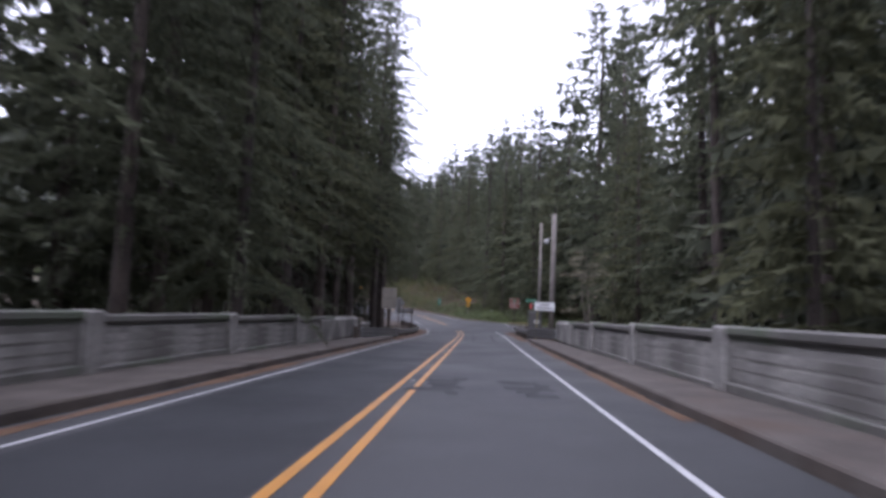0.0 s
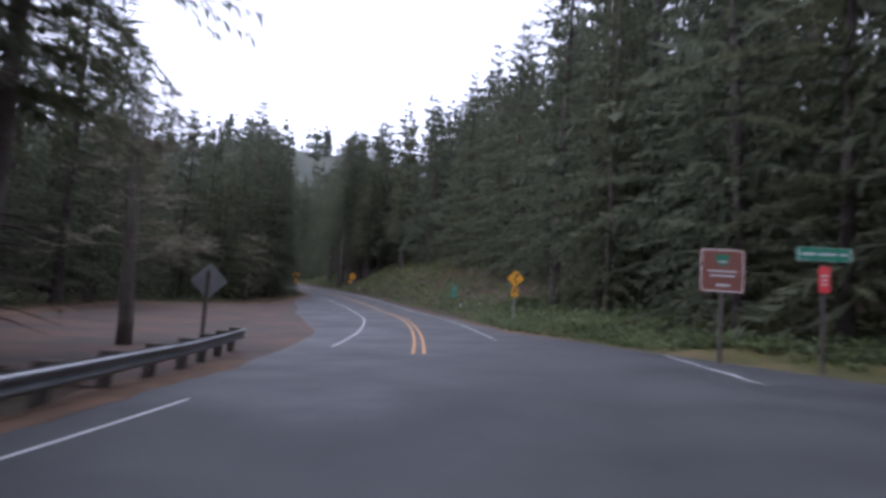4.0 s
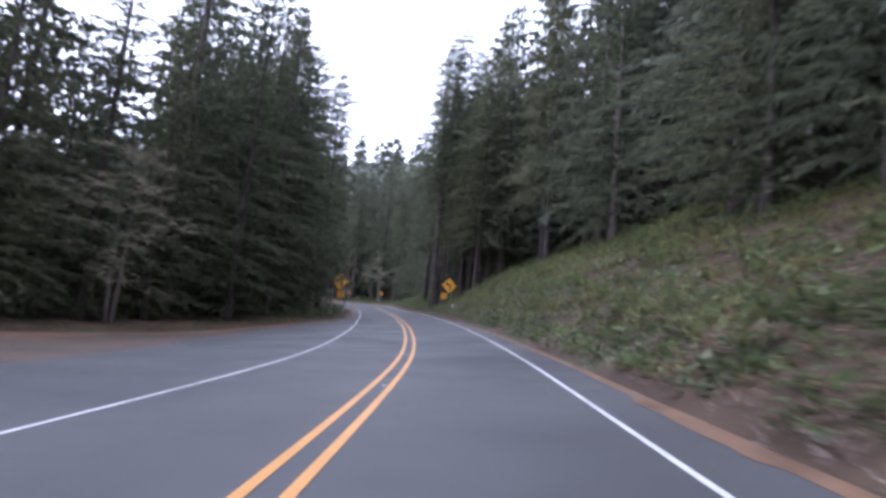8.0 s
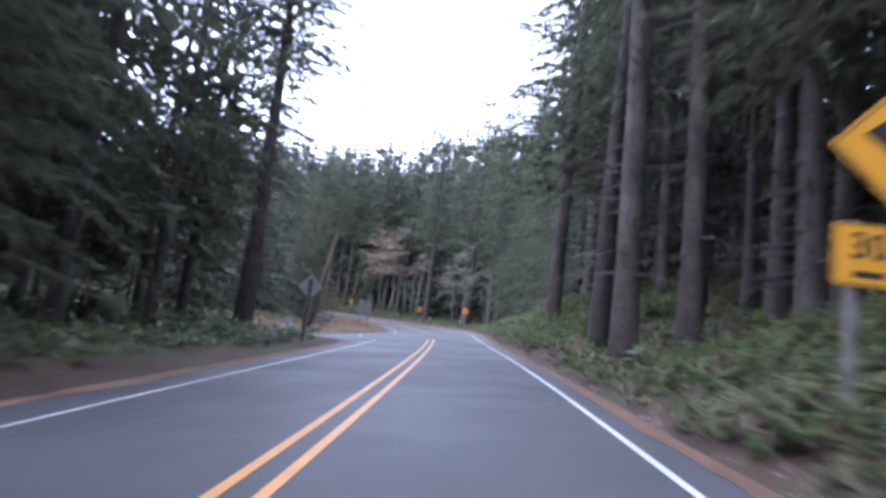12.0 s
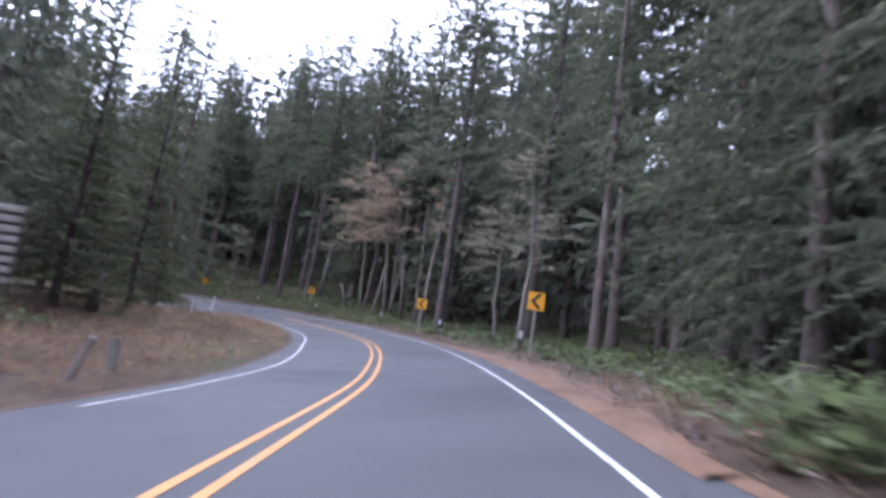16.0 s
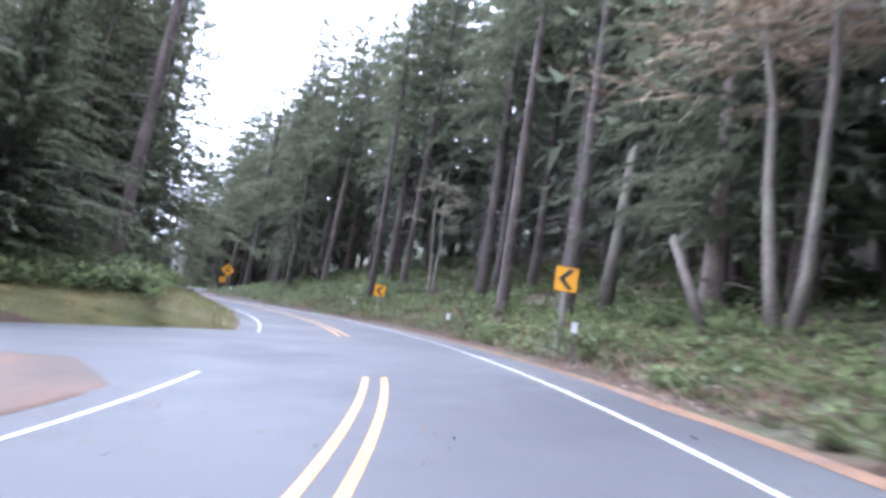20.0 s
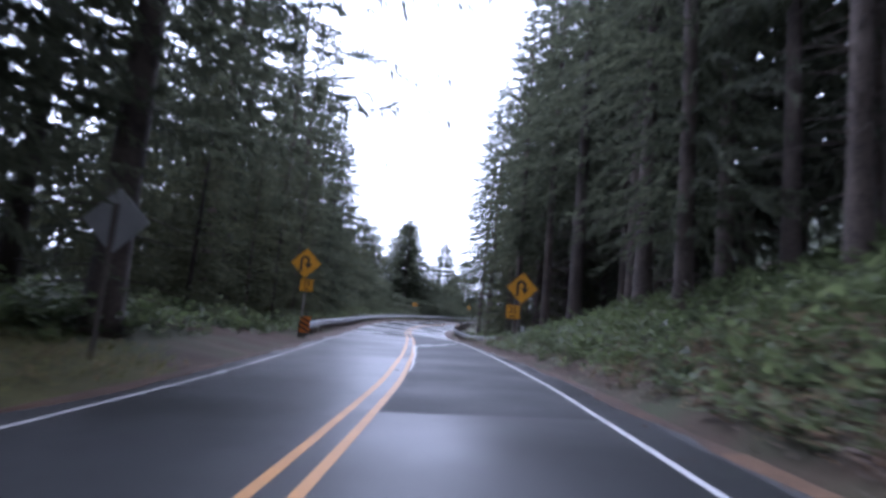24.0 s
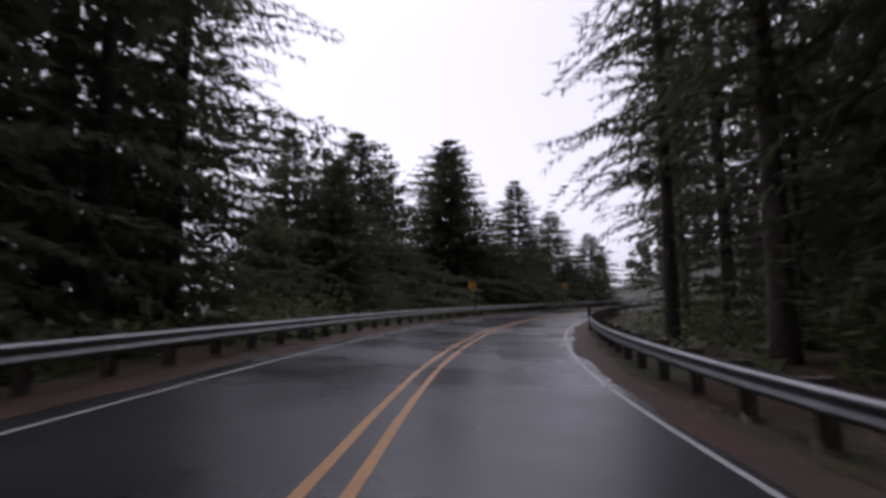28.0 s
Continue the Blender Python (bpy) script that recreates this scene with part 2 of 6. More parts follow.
def part(name, built, mat, parent=None, label="", at=None, smooth=False):
    data = built.mesh(name, mat, smooth) if isinstance(built, Build) else built
    ob = new(name, data)
    if parent:
        ob.parent = parent
    if at is not None:
        ob.matrix_basis = at
    if label:
        ob["label"] = label
    return ob


def thing(name, m, label, category, group="", kind=""):
    ob = new(name)
    ob.empty_display_size = 0.2
    ob.matrix_basis = m
    return tagged(ob, label, category, group, kind)


def mesh_of(name, verts, faces, mat, smooth=True):
    me = bpy.data.meshes.new(name)
    me.from_pydata(verts, [], faces)
    me.materials.append(mat)
    if smooth:
        me.shade_smooth()
    return me


# ---------------------------------------------------------------- the line of the road
# x, y, z of the double yellow line and the tilt across it (degrees, right side up)
LINE_BRIDGE = [(-4.46, -55.55, 0.66, 0.7), (-1.02, 4.35, -0.08, 0.7), (0.31, 27.59, -0.37, 0.8), (0.76, 35.58, -0.47, 1.1), (1.49, 52.10, -0.71, 2.4), (1.58, 60.60, -0.82, 2.6)]
LINE_CLIMB = [(-0.46, 90.40, -0.60, 3.9), (-1.52, 98.32, -0.41, 4.2), (-4.42, 114.36, 0.05, 3.7), (-8.43, 129.63, 0.49, 3.8), (-12.67, 143.76, 1.09, 4.9), (-17.95, 157.84, 1.91, 5.9), (-23.71, 171.44, 2.72, 5.9), (-32.18, 190.16, 3.84, 4.8), (-44.75, 215.72, 5.19, 4.7), (-54.27, 233.60, 6.25, 7.0)]
LINE_CURVE = [(-61.31, 244.91, 6.66, 7.6), (-72.41, 258.78, 7.62, 6.0), (-86.93, 269.62, 8.45, 7.2), (-115.94, 279.06, 9.86, 4.9), (-139.89, 279.40, 10.66, 2.9), (-150.00, 278.66, 11.00, 1.7), (-164.08, 277.42, 11.43, 0.0), (-181.81, 275.68, 11.93, -2.3)]
LINE_HAIRPIN = [(-191.78, 274.99, 12.39, -2.6), (-201.78, 275.05, 12.92, -2.6), (-211.75, 275.87, 13.45, -2.6), (-221.62, 277.47, 13.97, -2.6), (-231.33, 279.82, 14.50, -2.6), (-240.84, 282.91, 15.02, -2.6), (-250.08, 286.72, 15.55, -2.6), (-259.00, 291.24, 16.07, -2.6), (-266.58, 300.55, 16.67, -3.0), (-270.12, 312.01, 17.27, -3.0), (-269.10, 323.97, 17.87, -3.0), (-263.68, 334.68, 18.47, -3.0), (-254.65, 342.57, 19.07, -3.0), (-243.31, 346.51, 19.67, -3.0), (-231.33, 345.91, 20.27, -3.0)]
STEP = 0.5


def resample(points):
    pts = np.array(points, float)
    pts = np.vstack([2 * pts[0] - pts[1], pts, 2 * pts[-1] - pts[-2]])
    fine = []
    for i in range(1, len(pts) - 2):
        a, b, c, d = pts[i - 1 : i + 3]
        # tangents scaled to the uneven spacing
        la, lb, lc = (np.linalg.norm((q - p)[:2]) for p, q in ((a, b), (b, c), (c, d)))
        t1 = ((b - a) / la * lb + (c - b) / lb * la) / (la + lb) * lb
        t2 = ((c - b) / lb * lc + (d - c) / lc * lb) / (lb + lc) * lb
        for u in np.linspace(0, 1, 40, endpoint=False):
            fine.append((2 * u**3 - 3 * u**2 + 1) * b + (u**3 - 2 * u**2 + u) * t1 + (3 * u**2 - 2 * u**3) * c + (u**3 - u**2) * t2)
    fine.append(pts[-2])
    fine = np.array(fine)
    arc = np.r_[0, np.cumsum(np.hypot(*np.diff(fine[:, :2], axis=0).T))]
    s = np.arange(0, arc[-1], STEP)
    return s, np.stack([np.interp(s, arc, fine[:, k]) for k in range(4)], 1)


ARC, LINE = resample(LINE_BRIDGE + LINE_CLIMB + LINE_CURVE + LINE_HAIRPIN)
ARC = ARC - ARC[np.argmin(np.hypot(LINE[:, 0] - -1.02, LINE[:, 1] - 4.35))]
# the road keeps further to the inside before the last bend
TANGENT = np.gradient(LINE[:, :2], axis=0)
TANGENT /= np.linalg.norm(TANGENT, axis=1)[:, None]
INWARD = np.interp(ARC, (312, 317, 322, 329, 338, 346, 354), (0, -0.06, -0.18, -0.38, -0.34, -0.14, 0))
LINE[:, 0] += INWARD * TANGENT[:, 1]
LINE[:, 1] -= INWARD * TANGENT[:, 0]
TANGENT = np.gradient(LINE[:, :2], axis=0)
TANGENT /= np.linalg.norm(TANGENT, axis=1)[:, None]
NORMAL = np.stack([TANGENT[:, 1], -TANGENT[:, 0]], 1)  # to the right
TILT = np.tan(np.radians(LINE[:, 3]))


def ramp_list(rows):
    """A function of the arc from (arc, value, value...) rows."""
    rows = np.array(rows, float)
    return lambda s: np.stack([np.interp(s, rows[:, 0], rows[:, k]) for k in range(1, rows.shape[1])], -1)


# reach from the yellow line: asphalt, then all that is driven on
ASPHALT_L = ramp_list([(-60, 3.66), (30, 3.66), (38, 3.4), (60, 3.45), (70, 4.2), (80, 4.4), (93, 5.2), (106, 7.4), (121, 9), (150, 9), (162, 8), (172, 5), (178, 4.2), (214, 4.2), (218, 8), (221, 20), (227, 20), (229.5, 9), (234, 6.9), (238.5, 5.6), (243, 4.0), (295, 3.9), (299, 6), (302, 15), (306, 15), (309.5, 3.9), (520, 4.2)])
EDGE_L = ramp_list([(-60, 3.66), (30, 3.66), (38, 3.4), (60, 3.45), (70, 4.4), (78, 14), (90, 24), (125, 26), (140, 20), (152, 14), (162, 9.5), (172, 6), (178, 4.2), (214, 4.2), (218, 8), (221, 20), (227, 20), (229.5, 9), (234, 6.9), (238.5, 5.6), (243, 4.0), (292, 4.0), (296, 9), (302, 17), (306, 17), (309.5, 3.9), (520, 4.2)])
EDGE_R = ramp_list([(-60, 4.25), (30, 4.25), (34, 3.8), (51, 3.8), (53.5, 4.6), (55, 6), (57, 24), (63, 24), (66, 11.2), (75, 11.4), (82, 8.3), (92, 4.8), (100, 4.4), (150, 4.1), (188, 3.72), (205, 3.85), (243, 4.1), (256, 4.5), (268, 4.5), (280, 4.35), (308, 4.45), (320, 4.15), (352, 3.8), (375, 3.6), (400, 3.7), (520, 3.8)])
# height of the ground 1, 5, 12 and 30 m past that
SIDE_R = ramp_list([
    (-60, -3, -5, -6, -6), (24, -3, -5, -6, -6), (33, -0.2, -0.4, -0.3, 1), (50, -0.2, -0.2, 0, 1), (60, 0, 0.1, 0.5, 4), (90, 0.1, 0.4, 1.6, 8), (105, 0.15, 0.8, 3, 11), (120, 0.3, 2.1, 5.6, 15), (155, 0.4, 3.6, 8, 19), (182, 0.4, 3.3, 7.2, 18),
    (196, 0.2, 1.0, 2.8, 12), (222, 0.4, 3.0, 6.0, 15), (243, 0.0, 0.3, 0.7, 6), (285, 0.0, 0.3, 1.0, 6), (306, 0.25, 2.0, 4.6, 12), (335, 0.35, 2.7, 5.8, 14), (362, 0.25, 1.9, 4.6, 11), (384, 0, 0.3, 0.6, 2), (410, 0, -0.3, -0.4, 0), (520, 0, 0.3, 1, 3),
])
SIDE_L = ramp_list([
    (-60, -3, -5, -6, -6), (24, -3, -5, -6, -6), (33, -0.2, -0.36, -0.1, 0.5), (60, -0.2, -0.3, -0.1, 0.5), (76, -0.1, 0, 0.2, 0.5), (80, 0, 0.1, 0.2, 0.5), (150, 0.05, 0.1, 0.2, 0.6), (180, 0.1, 0.3, 0.5, 1), (228, 0.1, 0.3, 0.5, 1.2), (238, 0.2, 0.6, 0.7, 1), (285, 0.2, 0.7, 0.8, 1), (296, 0.1, 0.4, 0.6, 1.5),
    (309, 0.2, 0.8, 1.2, 2), (316, 0.35, 1.6, 2.6, 3.4), (340, 0.35, 1.5, 2.4, 3), (358, 0.1, 0.4, 0.6, 1), (384, 0.0, -0.4, -1.0, -4), (520, 0.0, -0.4, -1.0, -5),
])


def along(s):
    i = int(np.clip(round((s - ARC[0]) / STEP), 0, len(ARC) - 1))
    return i


def spot(s, d, up=0.0):
    """A place on the road's own surface, d metres to the right of the yellow line."""
    i = along(s)
    p = LINE[i]
    return Vector((p[0] + d * NORMAL[i, 0], p[1] + d * NORMAL[i, 1], p[2] + float(np.clip(d, -12, 6)) * TILT[i] + up))


def heading(s):
    i = along(s)
    return math.degrees(math.atan2(-TANGENT[i, 0], TANGENT[i, 1]))


def bumps(x, y):
    return 0.5 * np.sin(x * 0.31 + 1.3 * np.sin(y * 0.17)) * np.sin(y * 0.27 + 0.7) + 0.25 * np.sin(x * 0.83 + y * 0.61) * np.sin(y * 0.97 - x * 0.4)


def profile(i, d):
    """Height over the sea of the ground at station indices i, d to the right."""
    d = np.asarray(d, float)
    s = ARC[i]
    el, er = EDGE_L(s)[..., 0], EDGE_R(s)[..., 0]
    base = LINE[i, 2] + np.clip(d, -12, 6) * TILT[i]
    u = np.where(d > 0, d - er, -d - el)
    side = np.where((d > 0)[..., None], SIDE_R(s), SIDE_L(s))
    h = np.zeros_like(u)
    knots = (0.0, 1.0, 5.0, 12.0, 30.0)
    vals = [np.zeros_like(u)] + [side[..., k] for k in range(4)]
    for k in range(4):
        w = np.clip((u - knots[k]) / (knots[k + 1] - knots[k]), 0, 1)
        h = h + w * (vals[k + 1] - vals[k])
    # the slope of the last piece goes on, and dies away
    last = (vals[4] - vals[3]) / 18.0
    far = np.clip(u - 30, 0, None)
    h = h + last * 60 * (1 - np.exp(-far / 60))
    return base + np.where(u > 0, h, 0.0), u


def nearest(x, y):
    x, y = np.asarray(x, float), np.asarray(y, float)
    best, idx = np.full(x.shape, 1e18), np.zeros(x.shape, int)
    for i in range(0, len(ARC), 3):
        q = (x - LINE[i, 0]) ** 2 + (y - LINE[i, 1]) ** 2
        better = q < best
        best[better], idx[better] = q[better], i
    d = (x - LINE[idx, 0]) * NORMAL[idx, 0] + (y - LINE[idx, 1]) * NORMAL[idx, 1]
    d = np.where(np.abs(d) < 1e-6, 1e-6, np.sign(d)) * np.sqrt(best)
    return idx, d


def ground_at(x, y):
    i, d = nearest(np.array([x]), np.array([y]))
    h, u = profile(i, d)
    w = np.clip(u / 4, 0, 1)
    return float((h + bumps(np.array([x]), np.array([y])) * 0.5 * w)[0])


# ---------------------------------------------------------------- ground, road, verges
def axis(lo, hi, step):
    core = list(np.arange(lo, hi + step, step))
    out = [core[0] - k for k in (12, 40, 100, 250, 700, 2500)][::-1]
    return np.array(out + core + [core[-1] + k for k in (12, 40, 100, 250, 700, 2500)])


def make_ground():
    xs, ys = axis(-330, 130, 3.0), axis(-110, 380, 3.0)
    gx, gy = np.meshgrid(xs, ys, indexing="ij")
    i, d = nearest(gx, gy)
    h, u = profile(i, d)
    h = h + bumps(gx, gy) * np.clip(u / 6, 0, 1.6)
    h = h - 0.7 * np.clip((15 - u) / 4, 0, 1)
    n = len(ys)
    verts = np.stack([gx.ravel(), gy.ravel(), h.ravel()], 1).tolist()
    faces = [(a * n + b, (a + 1) * n + b, (a + 1) * n + b + 1, a * n + b + 1) for a in range(len(xs) - 1) for b in range(n - 1)]
    tagged(new("ground", mesh_of("ground", verts, faces, SOIL)), "dark damp forest floor of needles, moss and soil", "ground", kind="structure")


def ribbon(name, mat, s0, s1, offsets, lift=0.0, step=1, smooth=True):
    """A strip along the road. offsets: function of the station indices, giving rows of (d, height over the road's surface)."""
    idx = np.arange(along(s0), along(s1) + 1, step)
    rows = offsets(idx)
    m = rows.shape[1]
    d, up = rows[..., 0], rows[..., 1]
    x = LINE[idx, 0][:, None] + d * NORMAL[idx, 0][:, None]
    y = LINE[idx, 1][:, None] + d * NORMAL[idx, 1][:, None]
    z = LINE[idx, 2][:, None] + np.clip(d, -12, 6) * TILT[idx][:, None] + up + lift
    verts = np.stack([x.ravel(), y.ravel(), z.ravel()], 1).tolist()
    faces = [(a * m + b, a * m + b + 1, (a + 1) * m + b + 1, (a + 1) * m + b) for a in range(len(idx) - 1) for b in range(m - 1)]
    return mesh_of(name, verts, faces, mat, smooth)


def flat(lo, hi, n=8):
    def rows(idx):
        a = lo(ARC[idx])[..., 0] if callable(lo) else np.full(len(idx), lo)
        b = hi(ARC[idx])[..., 0] if callable(hi) else np.full(len(idx), hi)
        w = np.linspace(0, 1, n)
        d = a[:, None] * (1 - w) + b[:, None] * w
        return np.stack([d, np.zeros_like(d)], -1)

    return rows


make_ground()
road_ob = new("road", ribbon("road", ASPHALT, ARC[0], ARC[-1], flat(lambda s: -ASPHALT_L(s), EDGE_R, 15)))
tagged(road_ob, "wet grey asphalt two-lane road with patches", "road", kind="structure")


NEW_ASPHALT = material("darker_asphalt", (0.017, 0.018, 0.019), (0.032, 0.0335, 0.035), 0.5, 0.66, 0.3, fine=60, wet=0.1, spec=0.12)
tagged(new("lane_overlay", ribbon("lane_overlay", NEW_ASPHALT, -50, 29.5, flat(-2.72, -0.27, 4), 0.004)), "darker newer asphalt laid over one lane of the bridge", "road", kind="structure")
SOAKED = material("soaked_asphalt", (0.014, 0.0145, 0.0155), (0.027, 0.028, 0.029), 0.22, 0.48, 0.3, fine=60, wet=0.13, spec=0.15)
tagged(new("soaked_road", ribbon("soaked_road", SOAKED, 336, 374, flat(-4.0, 3.7, 12), 0.003)), "soaked dark asphalt shining at the bend", "road", kind="structure")
FILM = material("water_film_asphalt", (0.0125, 0.013, 0.0138), (0.025, 0.026, 0.027), 0.22, 0.31, 0.2, fine=60, wet=0.12, spec=0.24)
tagged(new("wet_bend", ribbon("wet_bend", FILM, 374, 512, flat(-4.0, 3.55, 12), 0.003)), "dark asphalt under a film of water in the bend", "road", kind="structure")
tagged(new("lane_overlay", ribbon("lane_overlay", NEW_ASPHALT, 342, 381.5, flat(0.26, 3.17, 4), 0.0055)), "darker newer asphalt patch in one lane before the bend", "road", kind="structure")


def verge(name, side, s0, s1, mat=VERGE, label="roadside bank of damp soil, moss and litter"):
    def rows(idx):
        e = (EDGE_R if side > 0 else EDGE_L)(ARC[idx])[..., 0]
        us = np.array([-0.25, 0.02, 0.5, 1, 1.7, 2.5, 3.4, 4.4, 5.5, 6.7, 8, 9.5, 11, 13, 15, 17])
        d = side * (e[:, None] + us)
        ii = np.repeat(idx[:, None], len(us), 1)
        h, u = profile(ii, d)
        x, y = LINE[ii, 0] + d * NORMAL[ii, 0], LINE[ii, 1] + d * NORMAL[ii, 1]
        rough = bumps(x, y) * 0.5 * np.clip(u / 4, 0, 1) + 0.05 * np.sin(x * 3.1 + y * 1.7) * np.clip(u / 1.0, 0, 1)
        base = LINE[ii, 2] + np.clip(d, -12, 6) * TILT[ii]
        up = h - base + rough
        up[:, 0] = -0.10
        up[:, 1] = 0.012
        up[:, -1] -= 1.0
        return np.stack([d, up], -1)

    tagged(new(name, ribbon(name, mat, s0, s1, rows)), label, "verge", kind="structure")


tagged(new("pull_out", ribbon("pull_out", GRAVEL, 70, 178, flat(lambda s: -EDGE_L(s) - 0.3, lambda s: -ASPHALT_L(s) + 0.15, 12), -0.012)), "wide gravel pull-out with brown needle litter beside the road", "ground", kind="structure")
tagged(new("turn_off", ribbon("turn_off", GRAVEL, 290, 311, flat(lambda s: -EDGE_L(s) - 0.3, lambda s: -ASPHALT_L(s) + 0.15, 12), -0.012)), "dirt turn-off beside the road", "ground", kind="structure")
TURF = material("rough_turf", (0.026, 0.027, 0.010), (0.060, 0.055, 0.019), 0.6, 0.9, 1.0, fine=16, spot=(0.075, 0.058, 0.026), spots=0.46, spec=0.15)
verge("verge_right", 1, 31, 64)
verge("side_road_turf", 1, 64, 108, TURF, "rough green grass bank beside the side road")
verge("verge_right_bank", 1, 108, 510)
verge("verge_left", -1, 31, 308)
verge("grassy_mound", -1, 308, 346, TURF, "rounded grassy mound beside the turn-off")
verge("verge_left_woods", -1, 346, 510)


def stripe(name, mat, s0, s1, d, w, label, lift=0.007):
    lo, hi = (lambda s: d(s) - w / 2, lambda s: d(s) + w / 2) if callable(d) else (d - w / 2, d + w / 2)
    tagged(new(name, ribbon(name, mat, s0, s1, flat(lo, hi, 2), lift)), label, "road marking", kind="structure")


CENTRE = ramp_list([(-60, 0), (112, 0), (125, -0.06), (145, -0.04), (160, 0), (270, 0), (278, -0.13), (288, -0.10), (297, 0.03), (309, 0.0), (315, 0.03), (330, 0.03), (350, 0.03), (360, 0.08), (370, 0.12), (380, 0.12), (389, 0.0), (520, 0)])
YELLOW_RUNS = [(ARC[0], 61.5), (79, 223.5), (240, 297), (309, 515)]
for s0, s1 in YELLOW_RUNS:
    for side in (-0.17, 0.17):
        stripe("yellow_line", YELLOW_LINE, s0, s1, lambda s: CENTRE(s) + side, 0.11, "worn double yellow centre line painted on asphalt")
WHITE_L = ramp_list([(-60, -2.96), (30, -2.9), (48, -2.78), (58, -3.0), (69, -3.06), (95, -3.0), (106, -3.06), (120, -3.2), (215, -3.2), (244, -3.4), (251, -3.3), (256, -2.98), (260, -3.08), (266, -3.3), (272, -3.2), (297, -3.15), (309, -3.1), (315, -2.98), (321, -3.05), (327, -3.18), (334, -3.12), (345, -3.3), (362, -3.55), (385, -3.4), (520, -3.34)])
WHITE_R = ramp_list([(-60, 3.0), (30, 3.02), (48, 3.2), (56, 3.35), (86, 3.25), (110, 3.2), (188, 3.25), (243, 3.25), (256, 3.45), (280, 3.3), (308, 3.3), (322, 3.2), (352, 3.1), (362, 3.15), (370, 3.27), (381, 3.33), (390, 3.22), (520, 3.2)])
for s0, s1 in ((ARC[0], 69), (82, 217.5), (245, 297), (309, 515)):
    stripe("white_line", WHITE_LINE, s0, s1, WHITE_L, 0.076, "white edge line painted on wet asphalt")
for s0, s1 in ((ARC[0], 55.5), (86, 515)):
    stripe("white_line", WHITE_LINE, s0, s1, WHITE_R, 0.08, "white edge line painted on wet asphalt")


# wetter needles whose dark colour also holds the wood's shade past arc 340
SOAKED_SHADED_LITTER = material("soaked_shaded_needles", (0.026, 0.015, 0.0095), (0.062, 0.035, 0.0205), 1.2, 0.75, 0.8, fine=30, spot=(0.045, 0.034, 0.027), spots=0.42, spec=0.15)


def litter(name, side, s0, s1, inner, outer, seed, mat=LITTER):
    """Brown needles washed to the pavement's edge, with a ragged outline."""
    rng = np.random.default_rng(seed)

    def rows(idx):
        e = (EDGE_R if side > 0 else ASPHALT_L)(ARC[idx])[..., 0]
        k = lambda a, w: np.convolve(rng.normal(0, w, len(idx) + 8), np.ones(5) / 5, "same")[4:-4] + a
        lo, hi = e - np.clip(k(inner, inner * 0.9), 0.05, 2), e + np.clip(k(outer, outer * 0.5), 0.1, 3)
        w = np.array([0, 0.3, 0.7, 1.0])
        d = lo[:, None] * (1 - w) + hi[:, None] * w
        up = np.array([0.006, 0.022, 0.03, 0.02]) + 0 * d
        return np.stack([side * d, up], -1)

    tagged(new(name, ribbon(name, mat, s0, s1, rows)), "strip of wet orange-brown fallen needles along the asphalt", "litter", kind="stuff")


litter("needle_litter", 1, 31, 52, 0.12, 0.35, 1)
litter("needle_litter", 1, 86, 132, 0.2, 0.2, 11)
litter("needle_litter", 1, 132, 242, 0.09, 0.15, 2)
litter("needle_litter", 1, 242, 300, 0.10, 0.18, 3)
litter("needle_litter", 1, 300, 340, 0.12, 0.22, 4)
litter("needle_litter", 1, 340, 505, 0.2, 0.5, 4, SOAKED_SHADED_LITTER)
litter("needle_litter", -1, 31, 76, 0.3, 0.6, 5)
litter("needle_litter", -1, 178, 215, 0.2, 0.5, 6)
litter("needle_litter", -1, 244, 294, 0.06, 0.22, 7, SOAKED_SHADED_LITTER)
litter("needle_litter", -1, 311, 340, 0.06, 0.24, 8, SOAKED_SHADED_LITTER)
litter("needle_litter", -1, 340, 505, 0.2, 0.8, 8, SOAKED_SHADED_LITTER)


def dirt_shoulder(s0, s1, widest):
    """Bare orange-brown dirt and needles outside the curve, wearing out at both ends."""
    rng = np.random.default_rng(19)

    def rows(idx):
        f = (ARC[idx] - s0) / (s1 - s0)
        ragged = np.convolve(rng.normal(0, 0.35, len(idx) + 8), np.ones(4) / 4, "same")[4:-4]
        wide = np.clip(widest * np.clip(np.minimum(f / 0.25, (1 - f) / 0.5), 0, 1) + ragged * np.clip(f * 6, 0, 1), 0.12, None)
        u = -0.3 + (wide[:, None] + 0.3) * np.array([0, 0.2, 0.4, 0.6, 0.8, 1.0])
        d = EDGE_R(ARC[idx])[..., 0][:, None] + u
        ii = np.repeat(idx[:, None], 6, 1)
        x, y = LINE[ii, 0] + d * NORMAL[ii, 0], LINE[ii, 1] + d * NORMAL[ii, 1]
        up = profile(ii, d)[0] - LINE[ii, 2] - np.clip(d, -12, 6) * TILT[ii] + (bumps(x, y) * 0.125 * np.clip(u, 0, None)) + 0.05
        up[:, 0], up[:, -1] = 0.006, up[:, -1] - 0.03
        return np.stack([d, up], -1)

    tagged(new("dirt_shoulder", ribbon("dirt_shoulder", LITTER, s0, s1, rows)), "bare orange-brown dirt shoulder outside the curve", "ground", kind="structure")


dirt_shoulder(241, 274, 1.2)
tagged(new("pull_out_litter", ribbon("pull_out_litter", LITTER, 79, 174, flat(lambda s: -EDGE_L(s) - 0.4, lambda s: -EDGE_L(s) + 1.6 + 0.7 * np.sin(s * 0.9)[..., None], 5), 0.004)), "brown needle litter along the far side of the pull-out", "litter", kind="stuff")

# ---------------------------------------------------------------- trees


